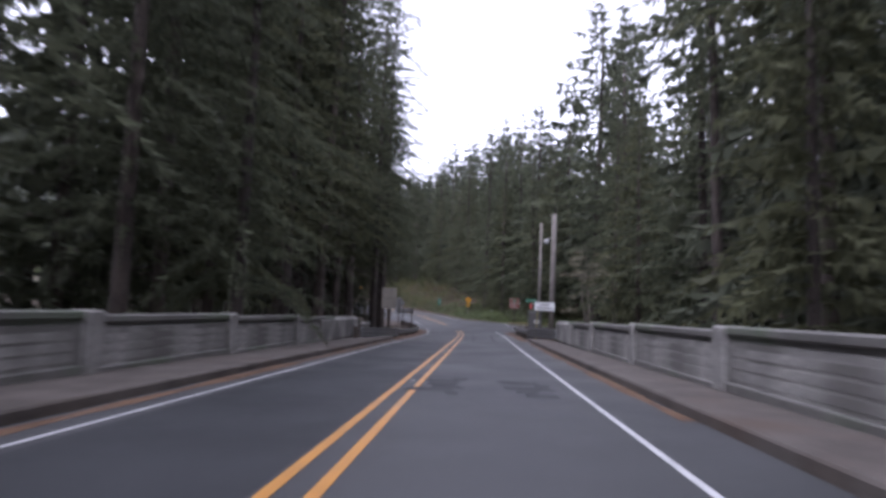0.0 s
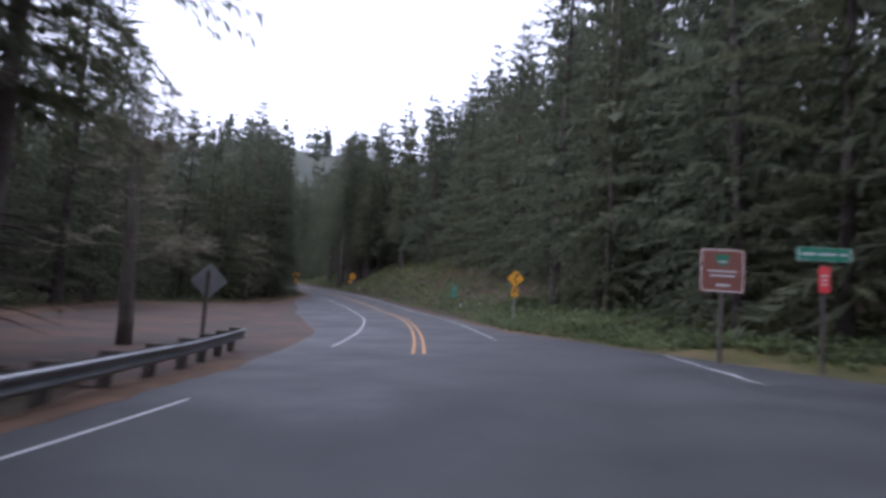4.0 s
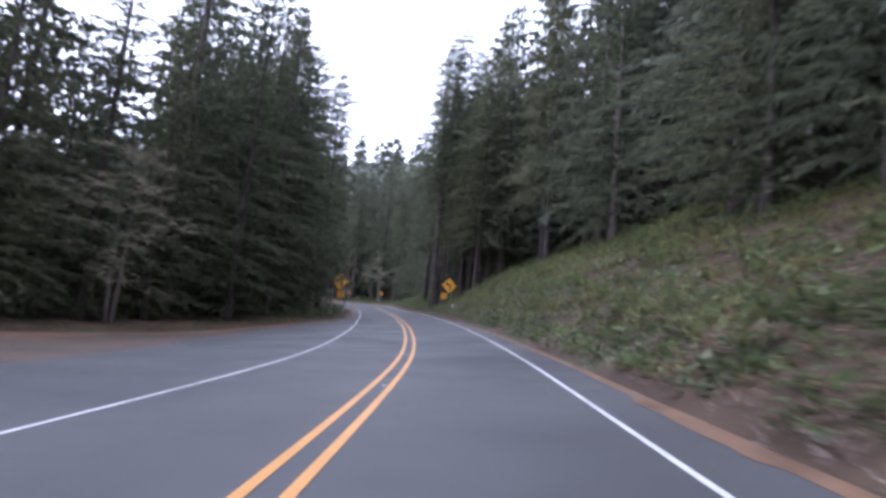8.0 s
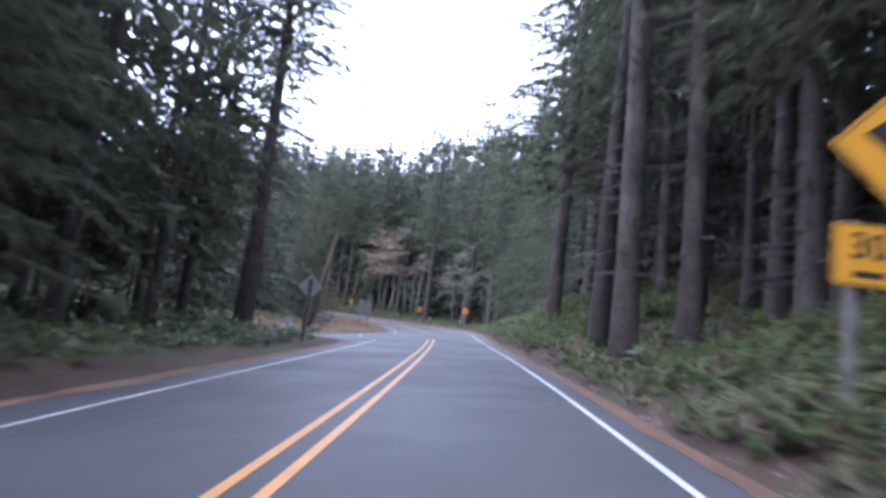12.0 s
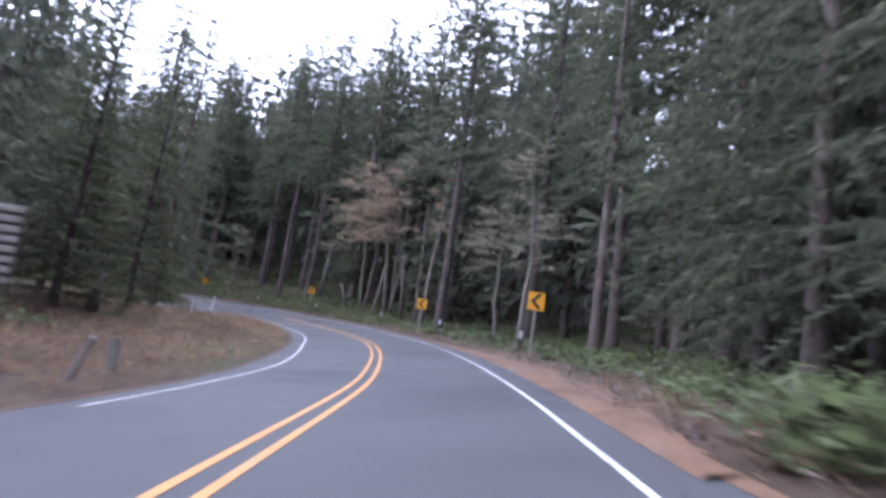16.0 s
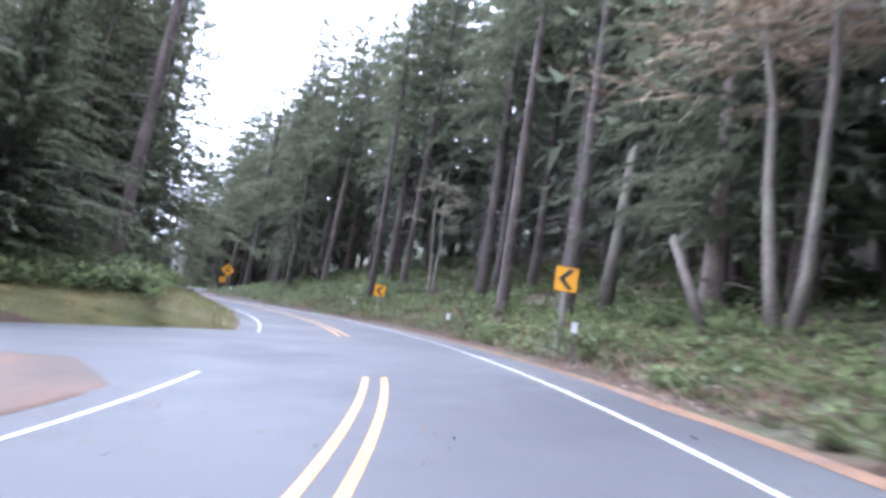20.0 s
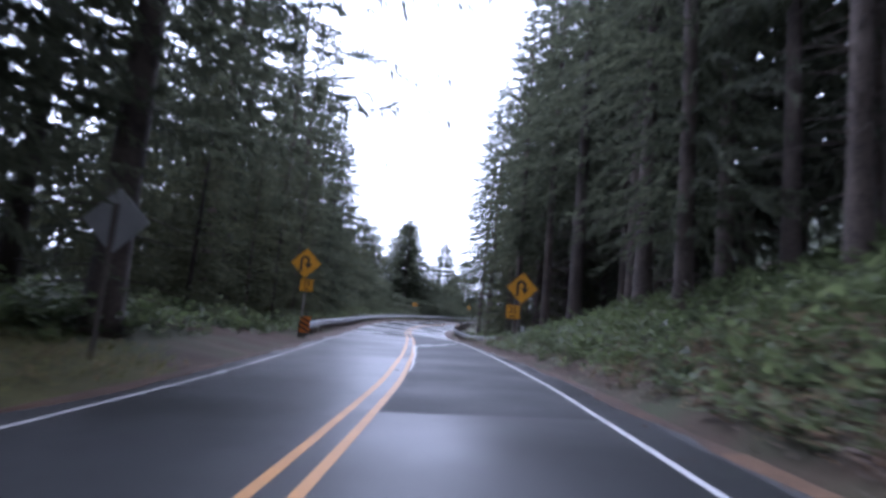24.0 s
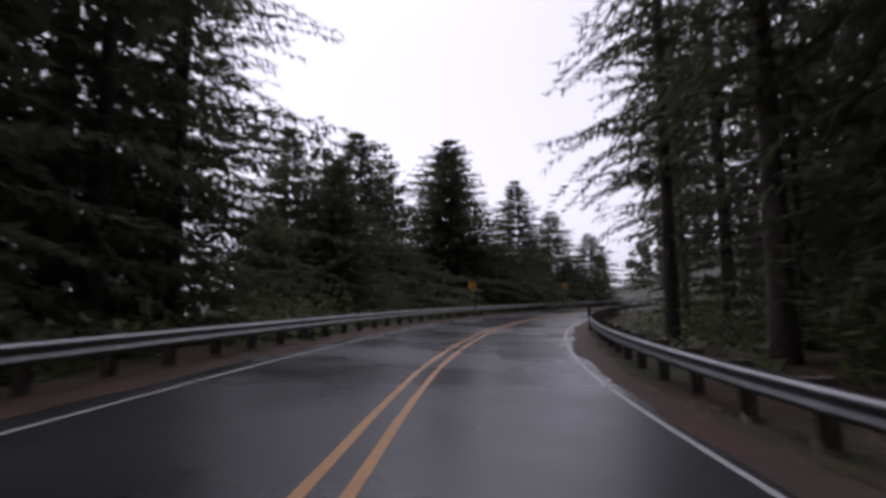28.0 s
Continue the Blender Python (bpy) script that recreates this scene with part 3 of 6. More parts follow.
def crown_arrays(rng, height, base, reach, levels, per, blades, blade, droop=0.25, power=0.8, slim=(0.27, 0.44), fill=3):
    """Boughs in uneven whorls, set with small hanging sprays: raised towards the top, drooping lower down."""
    tris = []
    lumps = rng.uniform(0, 6.28, 6)
    for k in range(levels):
        f = (k + rng.random()) / levels
        z = base + (height - base) * f
        long = reach * ((1 - f) ** power * 0.95 + 0.05) * (0.7 + 0.3 * min(1, f * 7))
        n = max(3, int(round(per * (1 - 0.35 * f))))
        rise = 0.14 + 0.55 * max(0.0, f - 0.45)
        for a in rng.random() * 6.28 + (np.arange(n) + rng.uniform(-0.45, 0.45, n)) * 2 * math.pi / n:
            uneven = 1 + 0.20 * math.sin(2 * a + z * 0.55 + lumps[0]) + 0.14 * math.sin(3 * a - z * 1.1 + lumps[1]) + 0.10 * math.sin(a + z * 2.3 + lumps[2])
            size = long * rng.uniform(0.62, 1.06) * uneven
            dip = droop * rng.uniform(0.4, 1.6) * (1 - f * 0.75)
            m = max(5, int(blades * (0.25 + 0.75 * size / reach)))
            w = 0.12 + 0.90 * ((np.arange(m) + rng.random(m)) / m) ** 0.85
            side = np.where(rng.random(m) < 0.5, -1.0, 1.0)
            sp = np.radians(rng.uniform(15, 75, m)) * side * (1.05 - 0.7 * w)
            bl = blade * rng.uniform(0.5, 1.3, m) * (1.25 - 0.45 * w) * (0.6 + 0.4 * min(1.2, size / reach))
            wd = bl * rng.uniform(*slim, m) * (1.15 - 0.4 * w)
            bend = a + rng.normal(0, 0.05)
            ca, sa = np.cos(bend), np.sin(bend)
            line = lambda q: z + size * (rise * q - dip * q * q * 1.7)
            # half of the sprays hang like a curtain, half lie out to the side
            hang = np.where(rng.random(m) < 0.5, bl * rng.uniform(0.7, 1.3, m), bl * rng.uniform(-0.1, 0.5, m))
            out = np.sqrt(np.clip(bl * bl * 1.2 - hang * hang, (0.25 * bl) ** 2, None))
            r0, r1 = size * w - wd, size * w + wd
            wob = rng.normal(0, 0.05, m)
            tri = np.empty((m, 3, 3))
            tri[:, 0] = np.stack([r0 * ca, r0 * sa, line(w) + wob + wd * 0.4], 1)
            tri[:, 1] = np.stack([r1 * ca, r1 * sa, line(w + wd / size) + wob - wd * rng.uniform(-0.3, 0.9, m)], 1)
            tri[:, 2] = np.stack([size * w * ca + np.cos(a + sp) * out, size * w * sa + np.sin(a + sp) * out, line(w) - hang + wob], 1)
            tris.append(tri)
            # dense inner twigs under the bough
            if fill and size > 0.8:
                w = rng.uniform(0.1, 0.66, fill)
                tw = rng.normal(0, 0.28, (fill, 3)) * size * 0.2
                tri = np.empty((fill, 3, 3))
                tri[:, 0] = np.stack([size * w * ca, size * w * sa, line(w)], 1)
                w2 = w + rng.uniform(0.36, 0.72, fill) / fill
                tri[:, 1] = np.stack([size * w2 * ca, size * w2 * sa, line(w2)], 1) + tw * 0.6
                tri[:, 2] = np.stack([size * (w + w2) / 2 * ca, size * (w + w2) / 2 * sa, line(w) - rng.uniform(1.2, 2.4, fill) / (fill + 0.5)], 1) + tw * 3 / fill
                tris.append(tri)
            # the bough itself, in two thin lengths
            nx, ny = -sa * 0.035, ca * 0.035
            a0, a1, a2 = (np.array([size * q * ca, size * q * sa, line(q)]) for q in (0.0, 0.45, 0.86))
            side = np.array([nx, ny, 0.03])
            tris.append(np.array([[a0 - side * 1.6, a0 + side * 1.6, a1], [a1 - side, a1 + side, a2]]))
    return np.concatenate(tris)


def leaf_mesh(name, tris, mat):
    me = bpy.data.meshes.new(name)
    n, k = tris.shape[0], tris.shape[1]
    me.vertices.add(k * n)
    me.vertices.foreach_set("co", tris.reshape(-1).astype(np.float32))
    me.loops.add(k * n)
    me.loops.foreach_set("vertex_index", np.arange(k * n, dtype=np.int32))
    me.polygons.add(n)
    me.polygons.foreach_set("loop_start", np.arange(0, k * n, k, dtype=np.int32))
    me.update(calc_edges=True)
    me.materials.append(mat)
    return me


def trunk_mesh(rng, height, radius, lean, mat, stubs, base):
    b = Build()
    pts = [(lean[0] * (f * height) ** 1.2 * 0.02 + 0.06 * math.sin(f * 7), lean[1] * (f * height) ** 1.2 * 0.02, f * height - 0.6 * (f == 0)) for f in (0, 0.02, 0.07, 0.2, 0.4, 0.6, 0.8, 0.98)]
    b.tube(pts, [radius * k for k in (1.25, 1.0, 0.84, 0.74, 0.62, 0.46, 0.26, 0.04)], 9)
    for _ in range(stubs):
        z = rng.uniform(0.12, 0.7) * base + 0.5
        a, long = rng.random() * 6.28, rng.uniform(0.5, 2.2)
        q = [(math.cos(a) * t, math.sin(a) * t, z - 0.12 * t * t) for t in (0.1, long * 0.5, long)]
        b.tube(q, [0.03, 0.018, 0.006], 4, cap=False)
    return b.mesh("trunk", mat, True)


TREE_KINDS = {}


# full-crowned edge trees, bare-trunked forest trees, cones: height, crown base, reach, radius, levels, per, blades, blade
HEIGHTS, REACH = {}, {}
for name, seed, high, base, reach, radius, levels, per, mat, stubs, droop, power in (
    ("edge_a", 11, 27, 1.2, 5.6, 0.34, 46, 6, NEEDLES, 10, 0.24, 0.70),
    ("edge_b", 12, 31, 1.8, 6.0, 0.38, 50, 6, NEEDLES, 10, 0.28, 0.62),
    ("edge_c", 13, 22, 0.8, 5.2, 0.26, 42, 6, NEEDLES_OLIVE, 10, 0.20, 0.68),
    ("tall_a", 14, 33, 7.0, 5.2, 0.34, 44, 6, NEEDLES, 46, 0.32, 0.55),
    ("tall_b", 15, 36, 9.5, 5.2, 0.38, 44, 6, NEEDLES, 54, 0.34, 0.55),
    ("tall_c", 16, 29, 6.0, 4.8, 0.28, 42, 6, NEEDLES_OLIVE, 46, 0.30, 0.55),
    ("column_tall", 20, 36, 15.0, 5.0, 0.33, 38, 6, NEEDLES, 70, 0.34, 0.5),
    ("column_old", 26, 36, 15.0, 5.6, 0.35, 38, 6, NEEDLES, 60, 0.34, 0.5),
    ("airy", 27, 27, 5.0, 6.0, 0.30, 20, 5, NEEDLES, 24, 0.12, 0.40),
    ("airy_wide", 28, 28, 4.5, 9.0, 0.42, 42, 8, NEEDLES, 20, 0.13, 0.38),
    ("broad", 23, 24, 5.0, 8.6, 0.34, 30, 7, NEEDLES, 20, 0.10, 0.42),
    ("spire", 19, 17, 0.0, 5.6, 0.16, 50, 9, NEEDLES, 6, 0.22, 0.85),
):
    HEIGHTS[name], REACH[name] = high, reach
    for fine, (blades, blade) in enumerate(((36, 0.50), (82, 0.33))):
        rng = np.random.default_rng(seed)
        crown = leaf_mesh("crown", crown_arrays(rng, high, base, reach, levels, per + fine, blades, blade * (1.25 if name == "spire" else 1), droop, power, (0.14, 0.26) if fine else (0.18, 0.33), 8 if fine else 3), mat)
        TREE_KINDS[name, fine] = (trunk_mesh(rng, high, radius, rng.normal(0, 0.08 if name == "column_old" else 0.22, 2), BARK, stubs if fine else stubs // 2, base), crown)
QUEUE = []


def plant(kind, x, y, scale=1.0, turn=0.0):
    i, d = nearest(np.array([x]), np.array([y]))
    QUEUE.append((float(profile(i, d)[1][0]), kind, x, y, scale, turn, abs(float(d[0])) - 3.9))


def grow(fine, gap, kind, x, y, scale, turn, room):
    trunk, crown = TREE_KINDS[kind, fine]
    wide = scale * (0.9 + 0.4 * ((x * 7.3 + y * 3.1) % 1.0)) * ((1.75 if x < -200 else 1.25) if kind == "spire" else 1.0)
    # boughs that would hang into the lane are short
    wide = max(0.45 * scale, min(wide, (room + 1.8) / (REACH[kind] * 1.25))) if kind[0] in "eb" else wide
    m = pose(x, y, ground_at(x, y) - 0.1, 0, 0, turn) @ Matrix.Diagonal((wide, wide, scale, 1))
    label = {"t": "tall dark evergreen conifer with a bare lower trunk", "c": "tall conifer with a long bare trunk and dead branch stubs", "e": "dark evergreen conifer with drooping feathery branches", "b": "broad-crowned old conifer with wide level branches", "a": "old conifer with an open see-through crown", "s": "cone-shaped fir with branches to the ground"}[kind[0]]
    if kind in ("edge_c", "tall_c"):
        label = label.replace("dark evergreen", "mossy olive-green")
    t = thing("conifer_tree", m, label, "tree", "roadside conifers")
    part("trunk", trunk, None, t)
    part("crown", crown, None, t)


PLANTED = []


def free(x, y, gap):
    if any((x - a) ** 2 + (y - b) ** 2 < gap * gap for a, b in PLANTED):
        return False
    i, d = nearest(np.array([x]), np.array([y]))
    u = float(profile(i, d)[1][0])
    if u < 1.6:
        return False
    PLANTED.append((x, y))
    return True


wood = random.Random(5)


def stand(s0, s1, side, u0, u1, count, kinds, gap=2.6, scale=(0.85, 1.15)):
    """Trees at random in a stretch of the roadside, u metres past the pavement."""
    done, tries = 0, 0
    while done < count and tries < count * 14:
        tries += 1
        s, u = wood.uniform(s0, s1), wood.uniform(u0, u1)
        i = along(s)
        e = float((EDGE_R if side > 0 else EDGE_L)(ARC[i])[0])
        p = spot(s, side * (e + u))
        if free(p.x, p.y, gap):
            plant(wood.choice(kinds), p.x, p.y, wood.uniform(*scale), wood.uniform(0, 360))
            done += 1


EDGE = ["edge_a", "edge_b", "edge_c"]
TALL = ["tall_a", "tall_b", "tall_c"]
# trees told apart by their tops or trunks: x, y, height
for x, y, h, kind in (
    (-38.1, 168.3, 28, "edge_a"), (-24.1, 201.5, 36, "tall_b"), (-36.5, 214.0, 35, "tall_a"), (-77.5, 274.7, 34, "column_old"), (-107.0, 285.2, 35, "column_old"), (-29.0, 195.2, 34, "column_tall"), (-27.7, 195.9, 35, "column_tall"), (-30.6, 199.6, 34, "column_tall"), (-22.6, 195.6, 35, "column_tall"), (-31.2, 203.5, 34, "tall_b"), (-6.0, 59.7, 35, "tall_a"), (-6.9, 65.6, 32, "tall_b"), (-7.6, 71.2, 31, "tall_a"), (-9.0, 77.2, 29, "tall_c"), (-11.0, 73.0, 28, "edge_b"), (-14.5, 79.0, 27, "edge_a"), (-12.0, 62.0, 30, "edge_b"), (-215.7, 261.5, 13.5, "spire"), (-221.8, 261.4, 16.5, "edge_c"), (-226.1, 263.0, 16, "spire"), (-231.3, 264.3, 16, "edge_c"), (-101.8, 284.6, 34, "column_old"), (-60.1, 260.9, 32, "tall_b"),
    (-125.8, 286.6, 33, "column_tall"), (-220.1, 286.4, 22, "tall_c"), (-192.5, 282.6, 27, "tall_a"), (-190.0, 286.0, 27, "edge_b"), (-196.0, 289.5, 26, "edge_b"), (-203.0, 290.0, 25, "edge_b"), (-186.0, 290.5, 28, "edge_b"), (-210.0, 292.0, 24, "edge_a"), (-198.5, 285.5, 16, "edge_c"), (-182.0, 284.0, 12, "edge_c"), (-200.5, 281.9, 28, "tall_a"), (-237.0, 269.2, 17.5, "spire"), (-246.2, 275.3, 14.6, "spire"), (-206.5, 285.6, 24, "edge_b"), (-7.3, 21.8, 30, "tall_a"), (-213.5, 285.4, 24, "broad"), (-49.0, 204.0, 34, "column_tall"), (-53.5, 208.0, 33, "tall_b"), (-141.0, 270.3, 30, "edge_b"), (-154.5, 290.5, 33, "tall_b"), (-150.0, 287.4, 34, "edge_b"), (-174.5, 287.8, 27, "broad"), (-126.0, 270.0, 27, "airy"), (-131.0, 269.2, 32, "column_tall"), (-118.5, 266.5, 22, "tall_c"),
    (-198.7, 264.0, 26, "edge_b"), (-194.6, 262.4, 27, "edge_a"), (-189.5, 263.6, 25, "edge_b"), (-173.3, 266.6, 29, "airy"), (-166.0, 266.0, 28, "tall_a"), (-179.0, 266.2, 25, "airy"), (-178.0, 285.8, 31, "tall_a"), (-184.5, 287.0, 30, "tall_c"), (-171.0, 285.6, 33, "tall_a"), (-164.5, 286.4, 33, "tall_b"), (-160.5, 267.0, 32, "tall_a"), (-163.5, 264.0, 30, "edge_b"), (23.4, 81.5, 43, "edge_b"), (24.6, 87.0, 43, "edge_b"), (22.2, 76.5, 39, "edge_b"), (-31.5, 115.0, 29, "edge_b"), (-34.5, 120.5, 28, "edge_a"), (-36.5, 127.0, 28, "edge_b"), (-30.0, 109.0, 30, "edge_b"), (-37.5, 117.0, 29, "edge_a"), (-155.0, 266.0, 25, "airy"), (-186.0, 265.8, 27, "edge_b"), (-143.5, 272.3, 28, "airy_wide"),
):
    PLANTED.append((x, y))
    plant(kind, x, y, h / HEIGHTS[kind], wood.uniform(0, 360))
SKYLINE_A = [(-228.3, 255.9, 17.0), (-234.0, 256.7, 16.3), (-232.9, 259.7, 16.8), (-237.4, 260.9, 16.9), (-236.1, 264.2, 13.6), (-244.5, 265.0, 14.9), (-253.3, 270.8, 11.5), (-257.5, 279.5, 12.5), (-263.3, 284.5, 10.3), (-41.2, 163.8, 27.2), (-38.1, 175.2, 28.7), (-38.9, 186.0, 27.0), (-16.9, 193.0, 36.5), (-31.4, 216.4, 35.9), (-40.1, 146.3, 24.5), (-40.4, 143.0, 24.4), (-40.3, 156.9, 19.9), (-85.2, 237.5, 16.8), (-84.6, 241.0, 17.8), (-85.4, 243.6, 21.0), (-88.8, 249.4, 21.1), (-93.5, 259.7, 24.0), (-95.7, 285.2, 34.5), (-93.7, 286.7, 33.3)]
SKYLINE_B = [(-93.8, 293.9, 31.4), (-81.5, 282.8, 29.3), (-9.1, 172.2, 28.8), (-1.8, 157.7, 28.3), (1.3, 147.7, 26.8), (4.7, 131.7, 29.1), (7.5, 113.5, 32.4), (9.8, 107.3, 30.8), (12.4, 104.9, 30.4), (-241.0, 268.4, 17.9), (-124.8, 269.5, 19.7), (-122.8, 266.9, 18.4), (-112.6, 264.5, 12.2), (-195.8, 265.9, 19.8), (-243.8, 261.2, 18.2), (19.2, 98.1, 39.2), (20.1, 83.6, 44.7)]
for x, y, h in SKYLINE_A + SKYLINE_B:
    kind = "column_tall" if x < -30 and 190 < y < 220 else "spire" if h < 19 else "edge_c" if h < 24 else "edge_a" if h < 30 else "edge_b"
    PLANTED.append((x, y))
    plant(kind, x, y, h / HEIGHTS[kind], wood.uniform(0, 360))
# both sides of the bridge and its end
COLUMN = ["column_tall", "tall_b"]
stand(-16, 30, -1, 5.5, 16, 18, COLUMN + TALL, 3)
stand(-16, 30, 1, 6.0, 18, 18, COLUMN + TALL, 3)
stand(30, 72, -1, 4.0, 16, 24, TALL + COLUMN, 2.8)
stand(62, 84, -1, 9.0, 20, 8, EDGE, 3)
stand(22, 54, 1, 11.0, 26, 16, TALL + EDGE, 3)
# beyond the side road, the slope on the right
stand(66, 110, 1, 7.0, 24, 26, ["edge_c", "edge_c", "edge_a", "edge_b"], 3.4, (0.85, 1.15))
stand(108, 146, 1, 7.5, 22, 26, TALL + EDGE, 3, (0.8, 1.05))
stand(146, 186, 1, 7.0, 20, 24, ["edge_a", "edge_b", "tall_a", "tall_c"], 3, (0.85, 1.05))
stand(186, 212, 1, 3.4, 14, 18, COLUMN + TALL, 2.6, (0.8, 1.0))
stand(212, 244, 1, 6.5, 18, 20, TALL + EDGE, 3)
# the pull-out's far side and the flat on the left
stand(80, 150, -1, 3.0, 16, 30, EDGE, 3.4, (0.7, 0.9))
stand(148, 188, -1, 4.2, 16, 26, EDGE, 3.2, (0.85, 1.05))
stand(186, 214, -1, 4.6, 18, 20, COLUMN + ["airy", "airy", "tall_c"], 3, (0.8, 1.0))
for x, y, h in ((-76.6, 239.7, 15.5), (-73.8, 233.2, 14.5), (-80.5, 246.0, 16.5), (-78.5, 231.5, 16.5), (-71.5, 228.0, 13.5), (-83.5, 251.5, 17.5)):
    PLANTED.append((x, y))
    plant("edge_c", x, y, h / HEIGHTS["edge_c"], wood.uniform(0, 360))
stand(214, 234, -1, 6.0, 18, 8, EDGE, 3.4, (0.6, 0.8))
stand(234, 292, -1, 15, 30, 18, EDGE, 3.4, (0.75, 0.95))
# the outside of the left-hand curve
stand(243, 262, 1, 6.5, 18, 12, EDGE, 3, (0.95, 1.15))
stand(262, 300, 1, 8.0, 22, 20, TALL + COLUMN, 3, (0.95, 1.15))
stand(296, 366, 1, 4.5, 20, 44, ["column_tall", "column_tall", "tall_b"], 2.8, (0.85, 1.06))
stand(362, 396, 1, 4.0, 16, 18, TALL + EDGE, 3)
stand(232, 330, 1, 16, 40, 46, EDGE, 3, (0.9, 1.15))
stand(150, 214, -1, 8.0, 24, 30, ["edge_c"], 2.4, (0.28, 0.5))
stand(186, 214, 1, 9.0, 22, 14, ["edge_c"], 2.4, (0.3, 0.55))
stand(34, 80, -1, 8.0, 22, 14, ["edge_c"], 2.4, (0.3, 0.6))
# the inside before the hairpin
stand(311, 352, -1, 5.5, 16, 16, ["airy", "airy", "tall_b", "column_tall"], 3.6, (0.85, 1.05))
stand(352, 388, -1, 3.6, 15, 34, ["edge_c"], 2.0, (0.34, 0.62))
stand(386, 404, -1, 4.2, 18, 18, EDGE + TALL, 3, (0.75, 0.95))
stand(408, 470, -1, 6.5, 24, 34, ["spire"], 2.4, (0.42, 0.68))
stand(392, 440, 1, 4.4, 22, 14, EDGE + TALL, 3.4, (0.7, 0.95))
# the depth of the woods on the right
stand(318, 356, 1, 18, 36, 16, EDGE, 3, (0.95, 1.15))
stand(150, 200, 1, 18, 34, 16, EDGE, 3, (0.95, 1.15))


def far_woods(rest):
    """The woods behind, joined: trees too far and too many to count."""
    rng = np.random.default_rng(77)
    shapes = ((26, 5.4), (31, 5.8), (22, 5.0))
    near_kinds = [crown_arrays(np.random.default_rng(300 + k), h, h * 0.10, r, 28, 5, 19, 0.85, 0.25, 0.7, (0.22, 0.38), 2) for k, (h, r) in enumerate(shapes)]
    kinds = [crown_arrays(np.random.default_rng(300 + k), h, h * 0.06, r, 22, 5, 11, 1.3, 0.25, 0.7, (0.24, 0.4), 2) for k, (h, r) in enumerate(shapes)]
    tops = (26, 31, 22)
    tris, trunks, n = [], Build(), 0
    todo = [(x, y, HEIGHTS[kind] * scale, True) for _, kind, x, y, scale, _, _ in rest]
    spots = []
    for _ in range(9000):
        s, side = rng.uniform(-30, 470), rng.choice((-1, 1))
        i = along(s)
        e = float((EDGE_R if side > 0 else EDGE_L)(ARC[i])[0])
        p = spot(s, side * (min(e, 8) + rng.uniform(14, 90)))
        spots.append((p.x, p.y))
    xy = np.array(spots)
    i, d = nearest(xy[:, 0], xy[:, 1])
    u = profile(i, d)[1]
    taken = list(PLANTED)
    for (x, y), uu, dd, ii in zip(xy, u, d, i):
        s = ARC[ii]
        low = s > 388 and (dd < 0 or s > 420)
        if uu < (7 if low else 12) or len(todo) >= 470 or (low and uu > 45) or (dd < 0 and 308 < s < 380 and uu > 22):
            continue
        if dd < 0 and 80 < s < 216 and rng.random() < 0.5:
            continue
        if any((x - a) ** 2 + (y - b) ** 2 < 20 for a, b in taken):
            continue
        taken.append((x, y))
        todo.append((x, y, rng.uniform(8, 13.5) if low else rng.uniform(21, 33) if uu > 20 else rng.uniform(18, 26), uu < 21 or low))
    for x, y, h, near in todo:
        k = rng.integers(3)
        q = (near_kinds if near else kinds)[k] * (h / tops[k])
        q = q * np.array([1.7, 1.7, 1.0]) if h < 14 else q
        z = ground_at(x, y)
        a = rng.random() * 6.28
        c, sn = math.cos(a), math.sin(a)
        tris.append(np.stack([q[..., 0] * c - q[..., 1] * sn + x, q[..., 0] * sn + q[..., 1] * c + y, q[..., 2] + z - 0.5], -1))
        trunks.tube([(x, y, z - 1), (x, y, z + h * 0.35), (x, y, z + h * 0.75)], [0.011 * h, 0.008 * h, 0.003 * h], 5, cap=False)
    w = tagged(new("far_woods", leaf_mesh("far_woods", np.concatenate(tris), NEEDLES_FAR)), "dense dark conifer woods on the slopes behind", "woods", kind="stuff")
    t = part("trunks", trunks, BARK, w, "bare grey-brown trunks of the far woods", smooth=True)
    t["kind"] = "stuff"


WOODED = material("wooded_slope", (0.028, 0.032, 0.024), (0.056, 0.062, 0.044), 0.02, 0.95, 0, fine=0.3)


